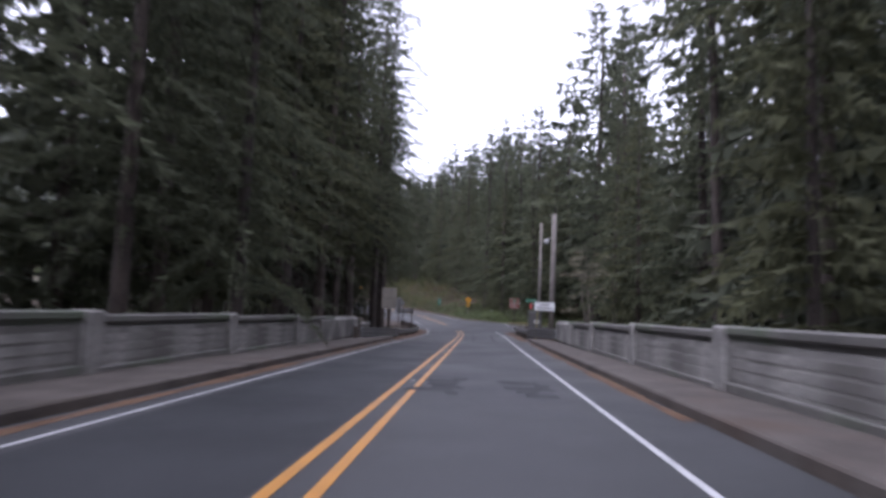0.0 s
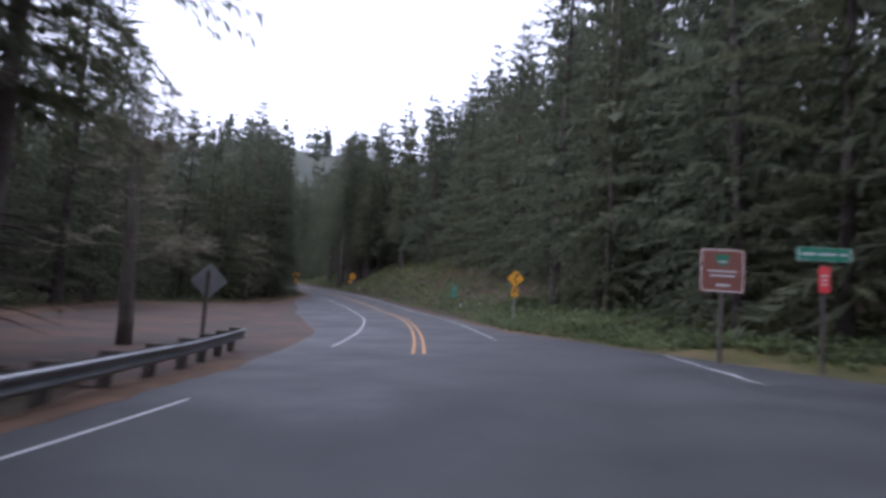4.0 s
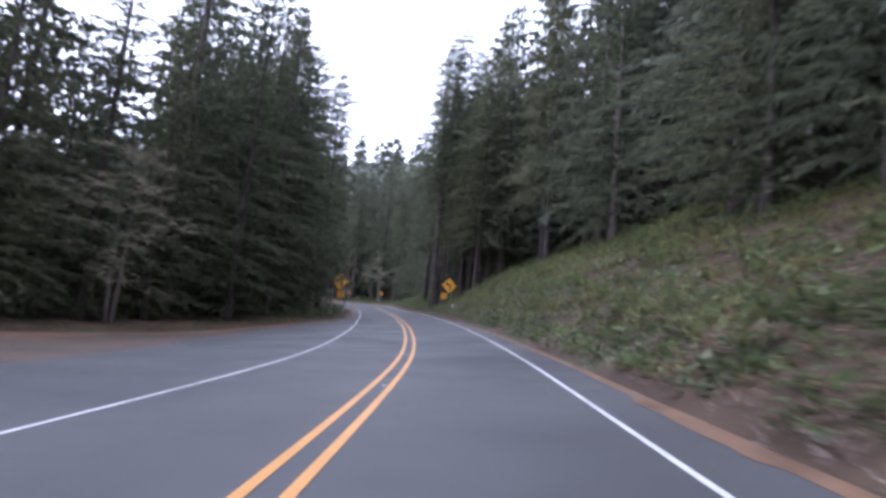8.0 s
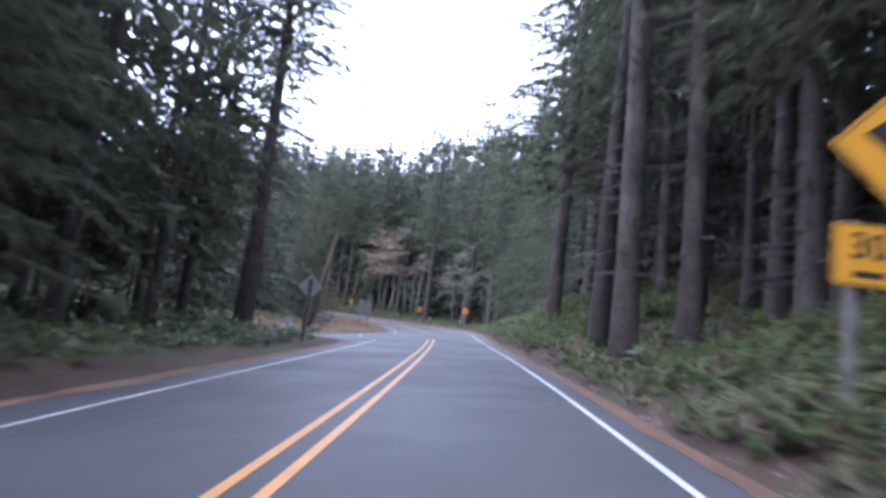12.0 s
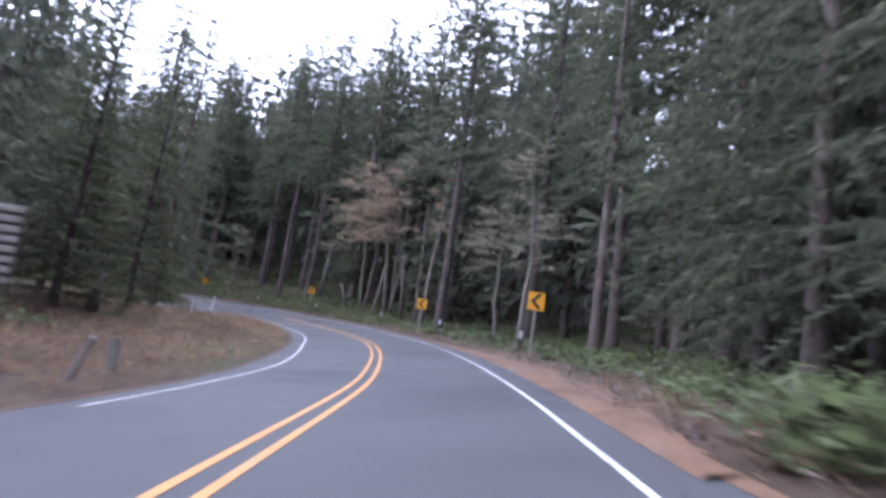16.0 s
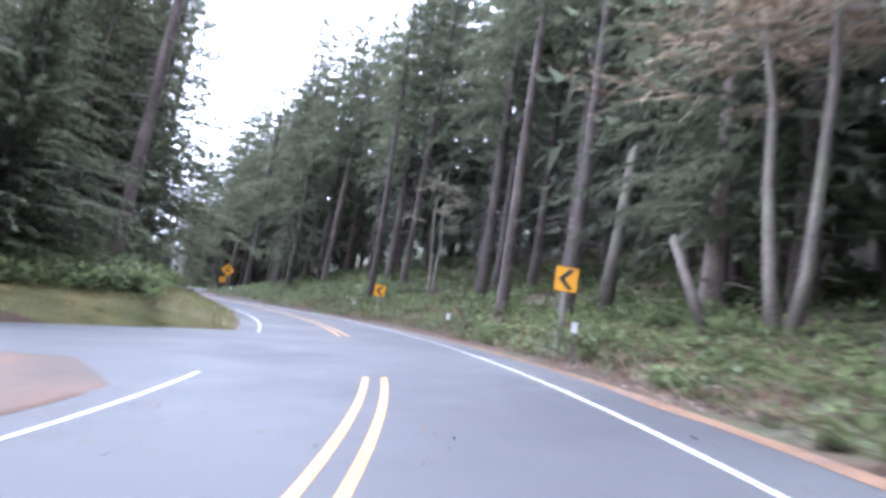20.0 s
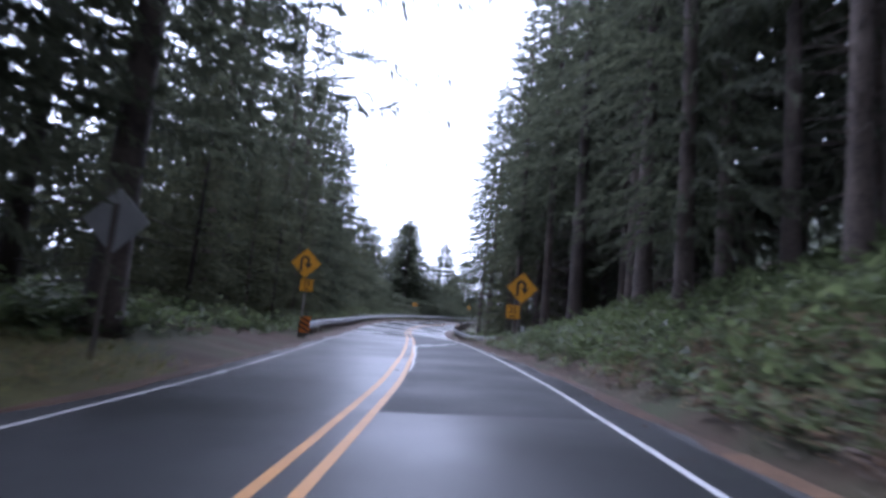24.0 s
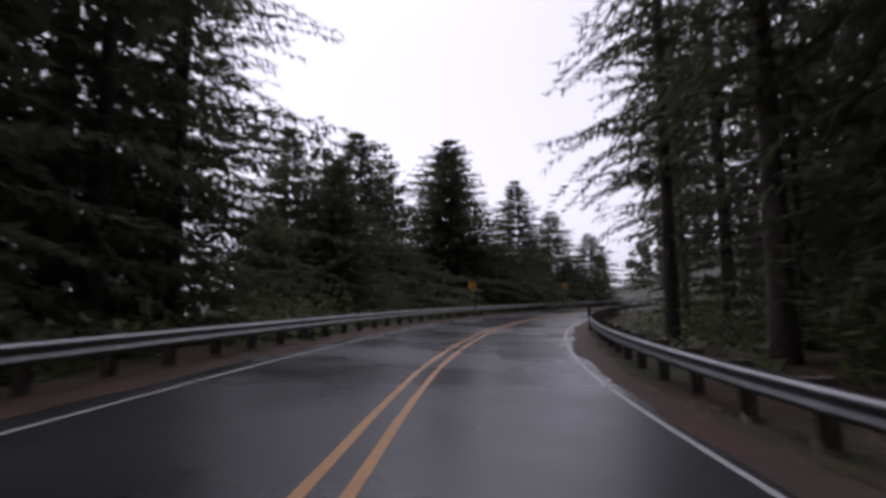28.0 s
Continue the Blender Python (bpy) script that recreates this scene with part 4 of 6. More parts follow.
def distant_ridge():
    """A wooded ridge far beyond the bend."""
    rng = np.random.default_rng(91)
    centre, ahead, across = np.array([-245.0, 625.0]), np.array([-0.42, 0.907]), np.array([0.907, 0.42])
    def height(a, b):
        crest = 146 - 0.00035 * (b - 30) ** 2 + 7 * math.sin(b * 0.021) + 4 * math.sin(b * 0.057 + 1)
        return 10 + (crest - 10) * math.exp(-((a / 150.0) ** 2))

    rows = [(a, b) for a in range(-300, 301, 30) for b in range(-420, 421, 35)]
    m = len(range(-420, 421, 35))
    verts = [(*(centre + a * ahead + b * across), height(a, b)) for a, b in rows]
    faces = [(i * m + j, (i + 1) * m + j, (i + 1) * m + j + 1, i * m + j + 1) for i in range(len(rows) // m - 1) for j in range(m - 1)]
    hill = tagged(new("distant_ridge", mesh_of("distant_ridge", verts, faces, WOODED)), "far wooded ridge closing the valley", "hill", kind="structure")
    tree = crown_arrays(rng, 24, 1.0, 5.0, 9, 5, 7, 3.6, 0.25, 0.75)
    tris = []
    for _ in range(480):
        a, b = rng.uniform(-190, 25), rng.uniform(-380, 380)
        t = rng.random() * 6.28
        q = tree * rng.uniform(0.7, 1.25)
        x, y = centre + a * ahead + b * across
        tris.append(np.stack([q[..., 0] * math.cos(t) - q[..., 1] * math.sin(t) + x, q[..., 0] * math.sin(t) + q[..., 1] * math.cos(t) + y, q[..., 2] + height(a, b) - 1], -1))
    # thin woods on the open ground inside and outside the bend
    tree = crown_arrays(rng, 24, 1.0, 5.0, 14, 5, 10, 1.9, 0.25, 0.75)
    done = 0
    while done < 200:
        x, y = rng.uniform(-320, 120), rng.uniform(-100, 400)
        i, d = nearest(np.array([x]), np.array([y]))
        h, u = profile(i, d)
        if u[0] < 36 or (d[0] < 0 and ARC[i[0]] > 300 and u[0] < 60):
            continue
        t = rng.random() * 6.28
        q = tree * (rng.uniform(0.4, 0.75) if d[0] < 0 else rng.uniform(0.8, 1.2))
        tris.append(np.stack([q[..., 0] * math.cos(t) - q[..., 1] * math.sin(t) + x, q[..., 0] * math.sin(t) + q[..., 1] * math.cos(t) + y, q[..., 2] + h[0] - 1], -1))
        done += 1
    tagged(new("ridge_woods", leaf_mesh("ridge_woods", np.concatenate(tris), NEEDLES_FAR)), "conifers covering the valley floor and the far ridge", "woods", kind="stuff")


distant_ridge()
QUEUE.sort(key=lambda q: q[0])
for k, q in enumerate(QUEUE[:280]):
    grow(int(k < 118 or math.hypot(q[2] + 120, q[3] - 268) < 13 or math.hypot(q[2] + 88, q[3] - 252) < 12 or math.hypot(q[2] + 54, q[3] - 255) < 17 or math.hypot(q[2] + 44, q[3] - 238) < 14 or math.hypot(q[2] + 70, q[3] - 272) < 14 or (q[2] > -16 and 118 < q[3] < 178 and q[0] < 14) or (q[1] == "spire" and q[4] > 0.72)), *q)
far_woods(QUEUE[280:])


def undergrowth(name, mat, s0, s1, side, u0, u1, count, size, leaves, label, category, seed, upright=0.3, slim=0.35):
    """Loose leaves in clumps over a stretch of the bank."""
    rng = np.random.default_rng(seed)
    s = rng.uniform(s0, s1, count)
    u = u0 + (u1 - u0) * rng.random(count)
    i = np.clip(np.round((s - ARC[0]) / STEP).astype(int), 0, len(ARC) - 1)
    e = (EDGE_R if side > 0 else EDGE_L)(ARC[i])[..., 0]
    d = side * (e + u)
    x, y = LINE[i, 0] + d * NORMAL[i, 0], LINE[i, 1] + d * NORMAL[i, 1]
    z, uu = profile(i, d)
    z = z + bumps(x, y) * 0.5 * np.clip(uu / 4, 0, 1)
    big = size * rng.uniform(0.5, 1.25, count)
    leaves = int(leaves * (1.2 if size < 1.1 else 1.6 if size < 1.6 else 4))
    n = count * leaves
    X, Y, Z, B = (np.repeat(a, leaves) for a in (x, y, z, big))
    az = rng.random(n) * 2 * math.pi
    el = np.radians(rng.uniform(5, 75, n)) * (1 - upright) + np.radians(60) * upright
    r0 = B * rng.uniform(0.0, 0.8, n)
    px, py = X + np.cos(az) * r0 * np.cos(el), Y + np.sin(az) * r0 * np.cos(el)
    pz = Z + r0 * np.sin(el) * 0.9 - 0.05
    az2 = az + rng.normal(0, 0.6, n)
    bl = np.minimum(B, 0.8) * rng.uniform(0.2, 0.46, n)
    dx, dy = np.cos(az2), np.sin(az2)
    wd = bl * slim * rng.uniform(0.6, 1.2, n)
    tz = pz + bl * (rng.uniform(-0.4, 0.5, n) + upright * 0.8)
    q = np.empty((n, 3, 3))
    q[:, 0] = np.stack([px + dx * bl * 0.2 - dy * wd, py + dy * bl * 0.2 + dx * wd, pz], 1)
    q[:, 1] = np.stack([px + dx * bl * 0.3 + dy * wd, py + dy * bl * 0.3 - dx * wd, pz + bl * 0.1], 1)
    q[:, 2] = np.stack([px + dx * bl, py + dy * bl, tz], 1)
    tagged(new(name, leaf_mesh(name, q, mat)), label, category, kind="stuff")


# ---------------------------------------------------------------- guardrails
W_SHAPE = [(0.0, 0.0), (0.045, 0.03), (0.085, 0.05), (0.085, 0.09), (0.03, 0.13), (0.03, 0.18), (0.085, 0.22), (0.085, 0.26), (0.045, 0.28), (0.0, 0.31)]
THRIE_SHAPE = [(0.0, 0.0), (0.08, 0.04), (0.08, 0.09), (0.02, 0.13), (0.02, 0.19), (0.08, 0.23), (0.08, 0.28), (0.02, 0.32), (0.02, 0.38), (0.08, 0.42), (0.08, 0.47), (0.0, 0.51)]


def guardrail(points, side, label, top=0.72, shape=W_SHAPE, spacing=1.9, first=True):
    """points: places on the ground; side: +1 if the road lies to the left of the line's direction."""
    pts = np.array([tuple(p) for p in points])
    arc = np.r_[0, np.cumsum(np.linalg.norm(np.diff(pts[:, :2], axis=0), axis=1))]
    at = lambda a: np.array([np.interp(a, arc, pts[:, k]) for k in range(3)])
    root = thing("guardrail", pose(*pts[0]), label, "guardrail", "roadside guardrails")
    o = Vector(pts[0])
    n = max(2, int(arc[-1] / 0.6))
    b, m = Build(), len(shape)
    deep = shape[-1][1]
    rows, back = [], []
    for k in range(n + 1):
        a = arc[-1] * k / n
        p, q = at(max(0, a - 0.4)), at(min(arc[-1], a + 0.4))
        t = (q - p)[:2] / np.linalg.norm((q - p)[:2])
        nx, ny = -t[1] * side, t[0] * side
        c = at(a)
        for dd, h in shape:
            rows.append((c[0] + nx * dd - o.x, c[1] + ny * dd - o.y, c[2] + top - deep + h - o.z))
        for dd, h in shape:
            back.append((c[0] + nx * (dd - 0.006) - o.x, c[1] + ny * (dd - 0.006) - o.y, c[2] + top - deep + h - o.z))
    total = len(rows)
    faces = [(k * m + j, k * m + j + 1, (k + 1) * m + j + 1, (k + 1) * m + j) for k in range(n) for j in range(m - 1)]
    faces += [(total + d, total + c, total + bb, total + a) for a, bb, c, d in faces]
    faces += [(k * m + e, (k + 1) * m + e, total + (k + 1) * m + e, total + k * m + e) for k in range(n) for e in (0, m - 1)]
    faces += [(e * m + j, e * m + j + 1, total + e * m + j + 1, total + e * m + j) for e in (0, n) for j in range(m - 1)]
    b.add(rows + back, faces)
    part("beam", b, STEEL, root, "weathered galvanised steel beam", smooth=True)
    post = Build().box(0, 0, (top + 0.02) / 2 - 0.3, 0.15, 0.2, top + 0.62, 0.012).mesh("post", POST_WOOD)
    block = Build().box(0, 0, 0, 0.14, 0.16, 0.34, 0.01).mesh("spacer_block", POST_WOOD)
    a = 0.3
    while a < arc[-1]:
        p, q = at(max(0, a - 0.4)), at(min(arc[-1], a + 0.4))
        t = (q - p)[:2] / np.linalg.norm((q - p)[:2])
        nx, ny = -t[1] * side, t[0] * side
        c = at(a)
        turn = math.degrees(math.atan2(t[1], t[0]))
        part("post", post, None, root, at=pose(c[0] - nx * 0.28 - o.x, c[1] - ny * 0.28 - o.y, c[2] - o.z, 0, 0, turn))
        part("spacer_block", block, None, root, at=pose(c[0] - nx * 0.095 - o.x, c[1] - ny * 0.095 - o.y, c[2] + top - deep / 2 - o.z, 0, 0, turn))
        a += spacing
    return root


# ---------------------------------------------------------------- road signs
def letters(text, size, mat, parent, x, y, z, label=""):
    c = bpy.data.curves.new("lettering", "FONT")
    c.body, c.size, c.align_x, c.align_y = text, size, "CENTER", "CENTER"
    c.extrude, c.offset = 0.002, size * 0.012
    tmp = bpy.data.objects.new("lettering", c)
    me = bpy.data.meshes.new_from_object(tmp)
    bpy.data.objects.remove(tmp)
    me.materials.clear()
    me.materials.append(mat)
    return part("lettering", me, None, parent, label, at=pose(x, y, z, 90, 0, 0))


def diamond(r, corner=0.06):
    out = []
    for cx, cz, a0 in ((0, -r, 225), (r, 0, 315), (0, r, 45), (-r, 0, 135)):
        k = 1 - corner / r
        for a in (0, 45, 90):
            t = radians(a0 + a)
            out.append((cx * k + corner * 0.7 * math.cos(t), cz * k + corner * 0.7 * math.sin(t)))
    return out


def rounded(w, h, c=0.04):
    out = []
    for sx, sz, a0 in ((1, -1, 270), (1, 1, 0), (-1, 1, 90), (-1, -1, 180)):
        for a in (0, 30, 60, 90):
            t = radians(a0 + a)
            out.append((sx * (w / 2 - c) + c * math.cos(t), sz * (h / 2 - c) + c * math.sin(t)))
    return out


def shifted(outline, dx, dz, k=1.0):
    return [(x * k + dx, z * k + dz) for x, z in outline]


def ring_border(outline, t, y0, y1, dx, dz):
    """A thin border just inside an outline."""
    cx, cz = sum(p[0] for p in outline) / len(outline), sum(p[1] for p in outline) / len(outline)
    k = lambda p, g: (cx + (p[0] - cx) * g, cz + (p[1] - cz) * g)
    n = len(outline)
    outer, inner = [k(p, 0.955) for p in outline], [k(p, 0.955 - t) for p in outline]
    b = Build()
    vs = [(x + dx, y0, z + dz) for x, z in outer] + [(x + dx, y0, z + dz) for x, z in inner]
    b.add(vs, [(i, (i + 1) % n, n + (i + 1) % n, n + i) for i in range(n)])
    return b


LEFT_TURN = [(0.14, -0.40), (0.14, 0.02), (0.12, 0.12), (0.02, 0.16), (-0.14, 0.16), (-0.14, 0.28), (-0.38, 0.10), (-0.14, -0.06), (-0.14, 0.05), (0.0, 0.05), (0.03, 0.02), (0.03, -0.40)]


def hairpin_arrow():
    outer, inner = [], []
    for a in range(180, -1, -20):
        t = radians(a)
        outer.append((0.20 * math.cos(t) - 0.04, 0.12 + 0.20 * math.sin(t)))
        inner.append((0.09 * math.cos(t) - 0.04, 0.12 + 0.09 * math.sin(t)))
    head = [(0.16, 0.0), (0.27, 0.0), (0.105, -0.24), (-0.06, 0.0), (0.05, 0.0)]
    return [(-0.24, -0.34)] + outer + head + inner[::-1] + [(-0.13, -0.34)]


def winding_arrow():
    left, right = [], []
    for k in range(13):
        z = -0.36 + k * 0.045
        x = 0.11 * math.sin(k * 0.72)
        left.append((x - 0.05, z))
        right.append((x + 0.05, z))
    zt = -0.36 + 12 * 0.045
    xt = 0.11 * math.sin(12 * 0.72)
    return right + [(xt + 0.15, zt), (xt, zt + 0.24), (xt - 0.15, zt)] + left[::-1]


def warning_sign(x, y, z, turn, arrow, plate_text, label, posts=(0.0,), centre=2.6, plate_dx=0.0, plate_dz=-1.25, r=0.86, tilt=0.0, size=(0.72, 0.70)):
    root = thing("warning_sign", pose(x, y, z, 0, tilt, turn), label, "road sign", "yellow warning signs")
    for px, top in posts:
        part("post", Build().box(px, 0.07, top / 2 - 0.3, 0.09, 0.09, top + 0.6, 0.008), POLE_WOOD, root, "grey weathered square post")
    panel = part("sign_panel", Build().plate(shifted(diamond(r), 0, centre), 0, 0.012), SIGN_YELLOW, root, "yellow diamond panel")
    part("border", ring_border(diamond(r), 0.03, -0.003, 0, 0, centre), SIGN_BLACK, panel)
    part("arrow", Build().plate(shifted(arrow, 0, centre, r / 0.645), -0.006, -0.002), SIGN_BLACK, panel, "black arrow")
    if plate_text:
        w, h = size
        sp = part("speed_plate", Build().plate(shifted(rounded(w, h, 0.04), plate_dx, centre + plate_dz), -0.02, -0.008), SIGN_YELLOW, root, "small yellow speed plate")
        part("border", ring_border(rounded(w, h, 0.04), 0.04, -0.0235, 0, plate_dx, centre + plate_dz), SIGN_BLACK, sp)
        letters(plate_text, 0.60 * h, SIGN_BLACK, sp, plate_dx, -0.026, centre + plate_dz + 0.12 * h)
        part("writing_bar", Build().box(plate_dx, -0.023, centre + plate_dz - 0.31 * h, 0.46 * w, 0.004, 0.11 * h), SIGN_BLACK, sp)
    return root


def chevron_sign(x, y, z, turn, direction, label, w=0.68, h=0.74, centre=1.75):
    root = thing("chevron_sign", pose(x, y, z, 0, 0, turn), label, "road sign", "chevron signs on the curve")
    part("post", Build().box(0, 0.07, (centre + h / 2) / 2 - 0.3, 0.1, 0.1, centre + h / 2 + 0.6, 0.008), POLE_WOOD, root, "grey square post")
    panel = part("sign_panel", Build().plate(shifted(rounded(w, h, 0.03), 0, centre), 0, 0.012), SIGN_YELLOW, root, "yellow rectangular panel")
    k = direction * w / 0.62
    q = 0.42 * h
    v = [(0.22 * k, 0.0), (-0.05 * k, q), (-0.22 * k, q), (0.05 * k, 0.0), (-0.22 * k, -q), (-0.05 * k, -q)]
    part("chevron", Build().plate(shifted(v if k > 0 else v, 0, centre), -0.005, -0.001), SIGN_BLACK, panel, "black chevron")
    return root


def delineator(x, y, z, turn, label, h=1.0, w=0.11, plate=(0.2, 0.32)):
    root = thing("roadside_marker", pose(x, y, z, 0, 0, turn), label, "road marker", "small white roadside markers")
    part("post", Build().box(0, 0.03, h / 2 - 0.2, 0.06, 0.03, h + 0.4, 0.005), POST_WOOD, root)
    part("reflector_plate", Build().plate(shifted(rounded(plate[0], plate[1], 0.02), 0, h - plate[1] / 2), 0, 0.01), PLASTIC_WHITE, root, "small white plate")
    return root


def sign_back(x, y, z, turn, outline, centre, label, posts=(0.0,), post_w=0.09, mat=SIGN_BACK, top=None, post_y=-0.08):
    """A sign seen from behind: its bare metal back faces the camera."""
    root = thing("road_sign", pose(x, y, z, 0, 0, turn), label, "road sign")
    for px in posts:
        part("post", Build().box(px, post_y, (top or centre + 0.3) / 2 - 0.3, post_w, post_w, (top or centre + 0.3) + 0.6, 0.008), POST_WOOD, root, "weathered wooden post")
    part("sign_panel", Build().plate(shifted(outline, 0, centre), 0, 0.012), mat, root, "bare metal back of the panel")
    return root

# ---------------------------------------------------------------- the bridge
BRIDGE_END = 29.0
WALKWAY = material("stained_walkway", (0.038, 0.032, 0.027), (0.084, 0.073, 0.063), 1.2, 0.85, 0.4, fine=20, spot=(0.062, 0.045, 0.034), spots=0.38, spec=0.2)


def bridge_side(side, curb, wall, label, stop, block):
    """Kerb, walkway and concrete parapet along one side of the bridge."""
    name = "right" if side > 0 else "left"
    def rows(idx):
        d = side * np.array([curb - 0.02, curb, curb + 0.03, (curb + wall) / 2, wall + 0.1])
        up = np.array([-0.3, 0.13, 0.16, 0.165, 0.17])
        return np.stack([np.repeat(d[None], len(idx), 0), np.repeat(up[None], len(idx), 0)], -1)

    walkway = tagged(new("walkway_" + name, ribbon("walkway_" + name, WALKWAY, -40, BRIDGE_END + 3, rows, smooth=False)), "worn brown-stained concrete walkway with a kerb along the bridge", "walkway", kind="structure")
    root = thing("bridge_parapet", pose(0, 0, 0), label, "parapet", "bridge parapets")
    turn = heading(10)
    pitch = 6.0
    s = 24.0 if side < 0 else 24.4
    end = spot(stop - block / 2, side * (wall + 0.16), 0.16)
    recess_shade = spot(stop - 1.5, side * (wall - 0.078), 0.16)
    # no hollow is cut: a thin dark plate paints the shade of one
    part("recess_shade", Build().box(0, 0, 0.62, 0.02, 0.34, 0.34), CONCRETE_DARK, root, "small flat dark square painted as a shaded hollow", at=pose(*recess_shade, 0, 0, turn))
    part("end_block", Build().box(0, 0, 0.50, 0.46, block, 1.10, 0.14), CONCRETE, root, "blocky weathered end pier", at=pose(*end, 0, 0, turn))
    panel_len = pitch - 0.5
    panel = Build().box(0, 0, 0.44, 0.24, panel_len, 0.72, 0.02).mesh("panel", CONCRETE)
    board = Build().box(0, 0, 0, 0.006, panel_len - 0.3, 0.13, 0.002).mesh("board_mark", CONCRETE)
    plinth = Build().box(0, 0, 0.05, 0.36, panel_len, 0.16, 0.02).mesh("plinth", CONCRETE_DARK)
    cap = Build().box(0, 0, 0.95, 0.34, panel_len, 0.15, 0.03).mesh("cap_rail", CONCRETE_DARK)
    # the neck's dark colour stands in for the shadow gap under the cap
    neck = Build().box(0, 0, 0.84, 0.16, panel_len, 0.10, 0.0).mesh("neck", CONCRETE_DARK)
    post = Build().box(0, 0, 0.52, 0.42, 0.5, 1.10, 0.04).mesh("pilaster", CONCRETE)
    while s > -38:
        mid = spot(s - panel_len / 2, side * (wall + 0.14), 0.16)
        m = pose(*mid, 0, 0, turn)
        part("panel", panel, None, root, at=m)
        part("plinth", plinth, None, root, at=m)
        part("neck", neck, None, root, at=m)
        part("cap_rail", cap, None, root, "dark cap rail", at=m)
        for z in (0.26, 0.44, 0.62):
            part("board_mark", board, None, root, at=m @ pose(-side * 0.125, 0, z))
        p = spot(s - panel_len - 0.25, side * (wall + 0.14), 0.16)
        part("pilaster", post, None, root, at=pose(*p, 0, 0, turn))
        s -= pitch
    return root


bridge_side(-1, 3.65, 5.25, "weathered pale concrete bridge parapet with pilasters and a dark cap", 29.0, 8.0)
bridge_side(1, 4.1, 5.3, "weathered grey concrete bridge parapet with pilasters and a dark cap", 28.8, 5.6)
for side, d in ((-1, -5.6), (1, 6.3)):
    p = spot(33.5, d)
    wall = thing("wing_wall", pose(p.x, p.y, p.z, 0, 0, heading(33) + side * -6), "short low concrete wing wall behind the guardrail", "wall", "wing walls")
    part("wall_body", Build().box(0, 0, 0.35, 0.3, 3.2, 0.9, 0.03), CONCRETE, wall)
    part("wall_cap", Build().box(0, 0, 0.86, 0.42, 3.3, 0.12, 0.02), CONCRETE, wall)


def crack(name, s0, d0, s1, d1, w, mat, label):
    a, b = spot(s0, d0, 0.005), spot(s1, d1, 0.005)
    n, rng = 40, random.Random(int(s0 * 7))
    t = (b - a).normalized()
    side = Vector((t.y, -t.x, 0))
    vs = []
    for k in range(n + 1):
        p = a.lerp(b, k / n)
        q = spot(s0 + (s1 - s0) * k / n, d0 + (d1 - d0) * k / n, 0.005)
        ww = w * (0.75 + 0.45 * math.sin(k * 0.7 + s0) * math.cos(k * 0.31)) * (1 if 1 < k < n - 1 else 0.3) * rng.uniform(0.85, 1.1)
        off = 0.3 * w * math.sin(k * 0.45 + d0 * 3) + rng.uniform(-0.05, 0.05) * w
        vs += [tuple(q + side * (ww / 2 + off)), tuple(q - side * (ww / 2 - off))]
    me = mesh_of(name, vs, [(2 * k, 2 * k + 1, 2 * k + 3, 2 * k + 2) for k in range(n)], mat)
    tagged(new(name, me), label, "road surface", kind="structure")


TAR = material("black_tar", (0.014, 0.014, 0.015), (0.026, 0.026, 0.028), 3, 0.5, 0.1, spec=0.2)
WATER = material("standing_water", (0.03, 0.03, 0.032), (0.06, 0.06, 0.062), 2, 0.30, 0.15, fine=12)
crack("expansion_joint", 12.5, -3.2, 12.5, 4.1, 0.10, TAR, "dark joint across the bridge deck")
crack("expansion_joint", 26.5, -3.2, 26.5, 4.1, 0.22, TAR, "dark joint at the end of the bridge deck")
DAMP = material("damp_asphalt", (0.020, 0.0207, 0.0215), (0.037, 0.038, 0.039), 2, 0.7, 0.2, fine=50, spec=0.12)
crack("tar_seam", 30, 1.0, 48, 0.9, 0.15, DAMP, "faint damp streak along the asphalt")
crack("tar_seam", 30, 2.1, 44, 2.2, 0.12, DAMP, "faint damp streak along the asphalt")
crack("tar_patch", 119, 1.7, 120.2, 2.1, 0.3, TAR, "small dark tar patch on the asphalt")
crack("wet_patch", 6.2, 0.6, 8.8, 0.7, 0.9, DAMP, "damp dark patch on the asphalt")
crack("wet_patch", 6.0, 2.2, 8.4, 2.3, 0.8, DAMP, "damp dark patch on the asphalt")
def puddle(rows, seed, lift):
    """A thin sheet of water that runs down across the lane, with a ragged edge: d, s and half width rows."""
    rows, rng, n = np.array(rows, float), random.Random(seed), 150
    ph = [rng.uniform(0, 6.28) for _ in range(6)]
    rag = lambda f, o: 0.5 * math.sin(f * 17 + ph[o]) + 0.3 * math.sin(f * 41 + ph[o + 1]) + 0.2 * math.sin(f * 97 + ph[o + 2])
    vs = []
    for k in range(n + 1):
        f = k / n
        d, s, half = (np.interp(f * (len(rows) - 1), range(len(rows)), rows[:, c]) for c in range(3))
        for o, sg in ((0, -1), (3, 1)):
            vs.append(tuple(road_point(s, d + sg * half * (1 + 0.85 * rag(f, o)), lift)))
    tagged(new("puddle", mesh_of("puddle", vs, [(2 * k, 2 * k + 1, 2 * k + 3, 2 * k + 2) for k in range(n)], WATER)), "ragged streak of standing water across the lane", "road surface", kind="structure")


def road_point(s, d, up):
    """Like spot(), but smooth between the stations."""
    x, y, z, tilt = (float(np.interp(s, ARC, c)) for c in (LINE[:, 0], LINE[:, 1], LINE[:, 2], TILT))
    nx, ny = (float(np.interp(s, ARC, NORMAL[:, c])) for c in (0, 1))
    return Vector((x + d * nx, y + d * ny, z + d * tilt + up))


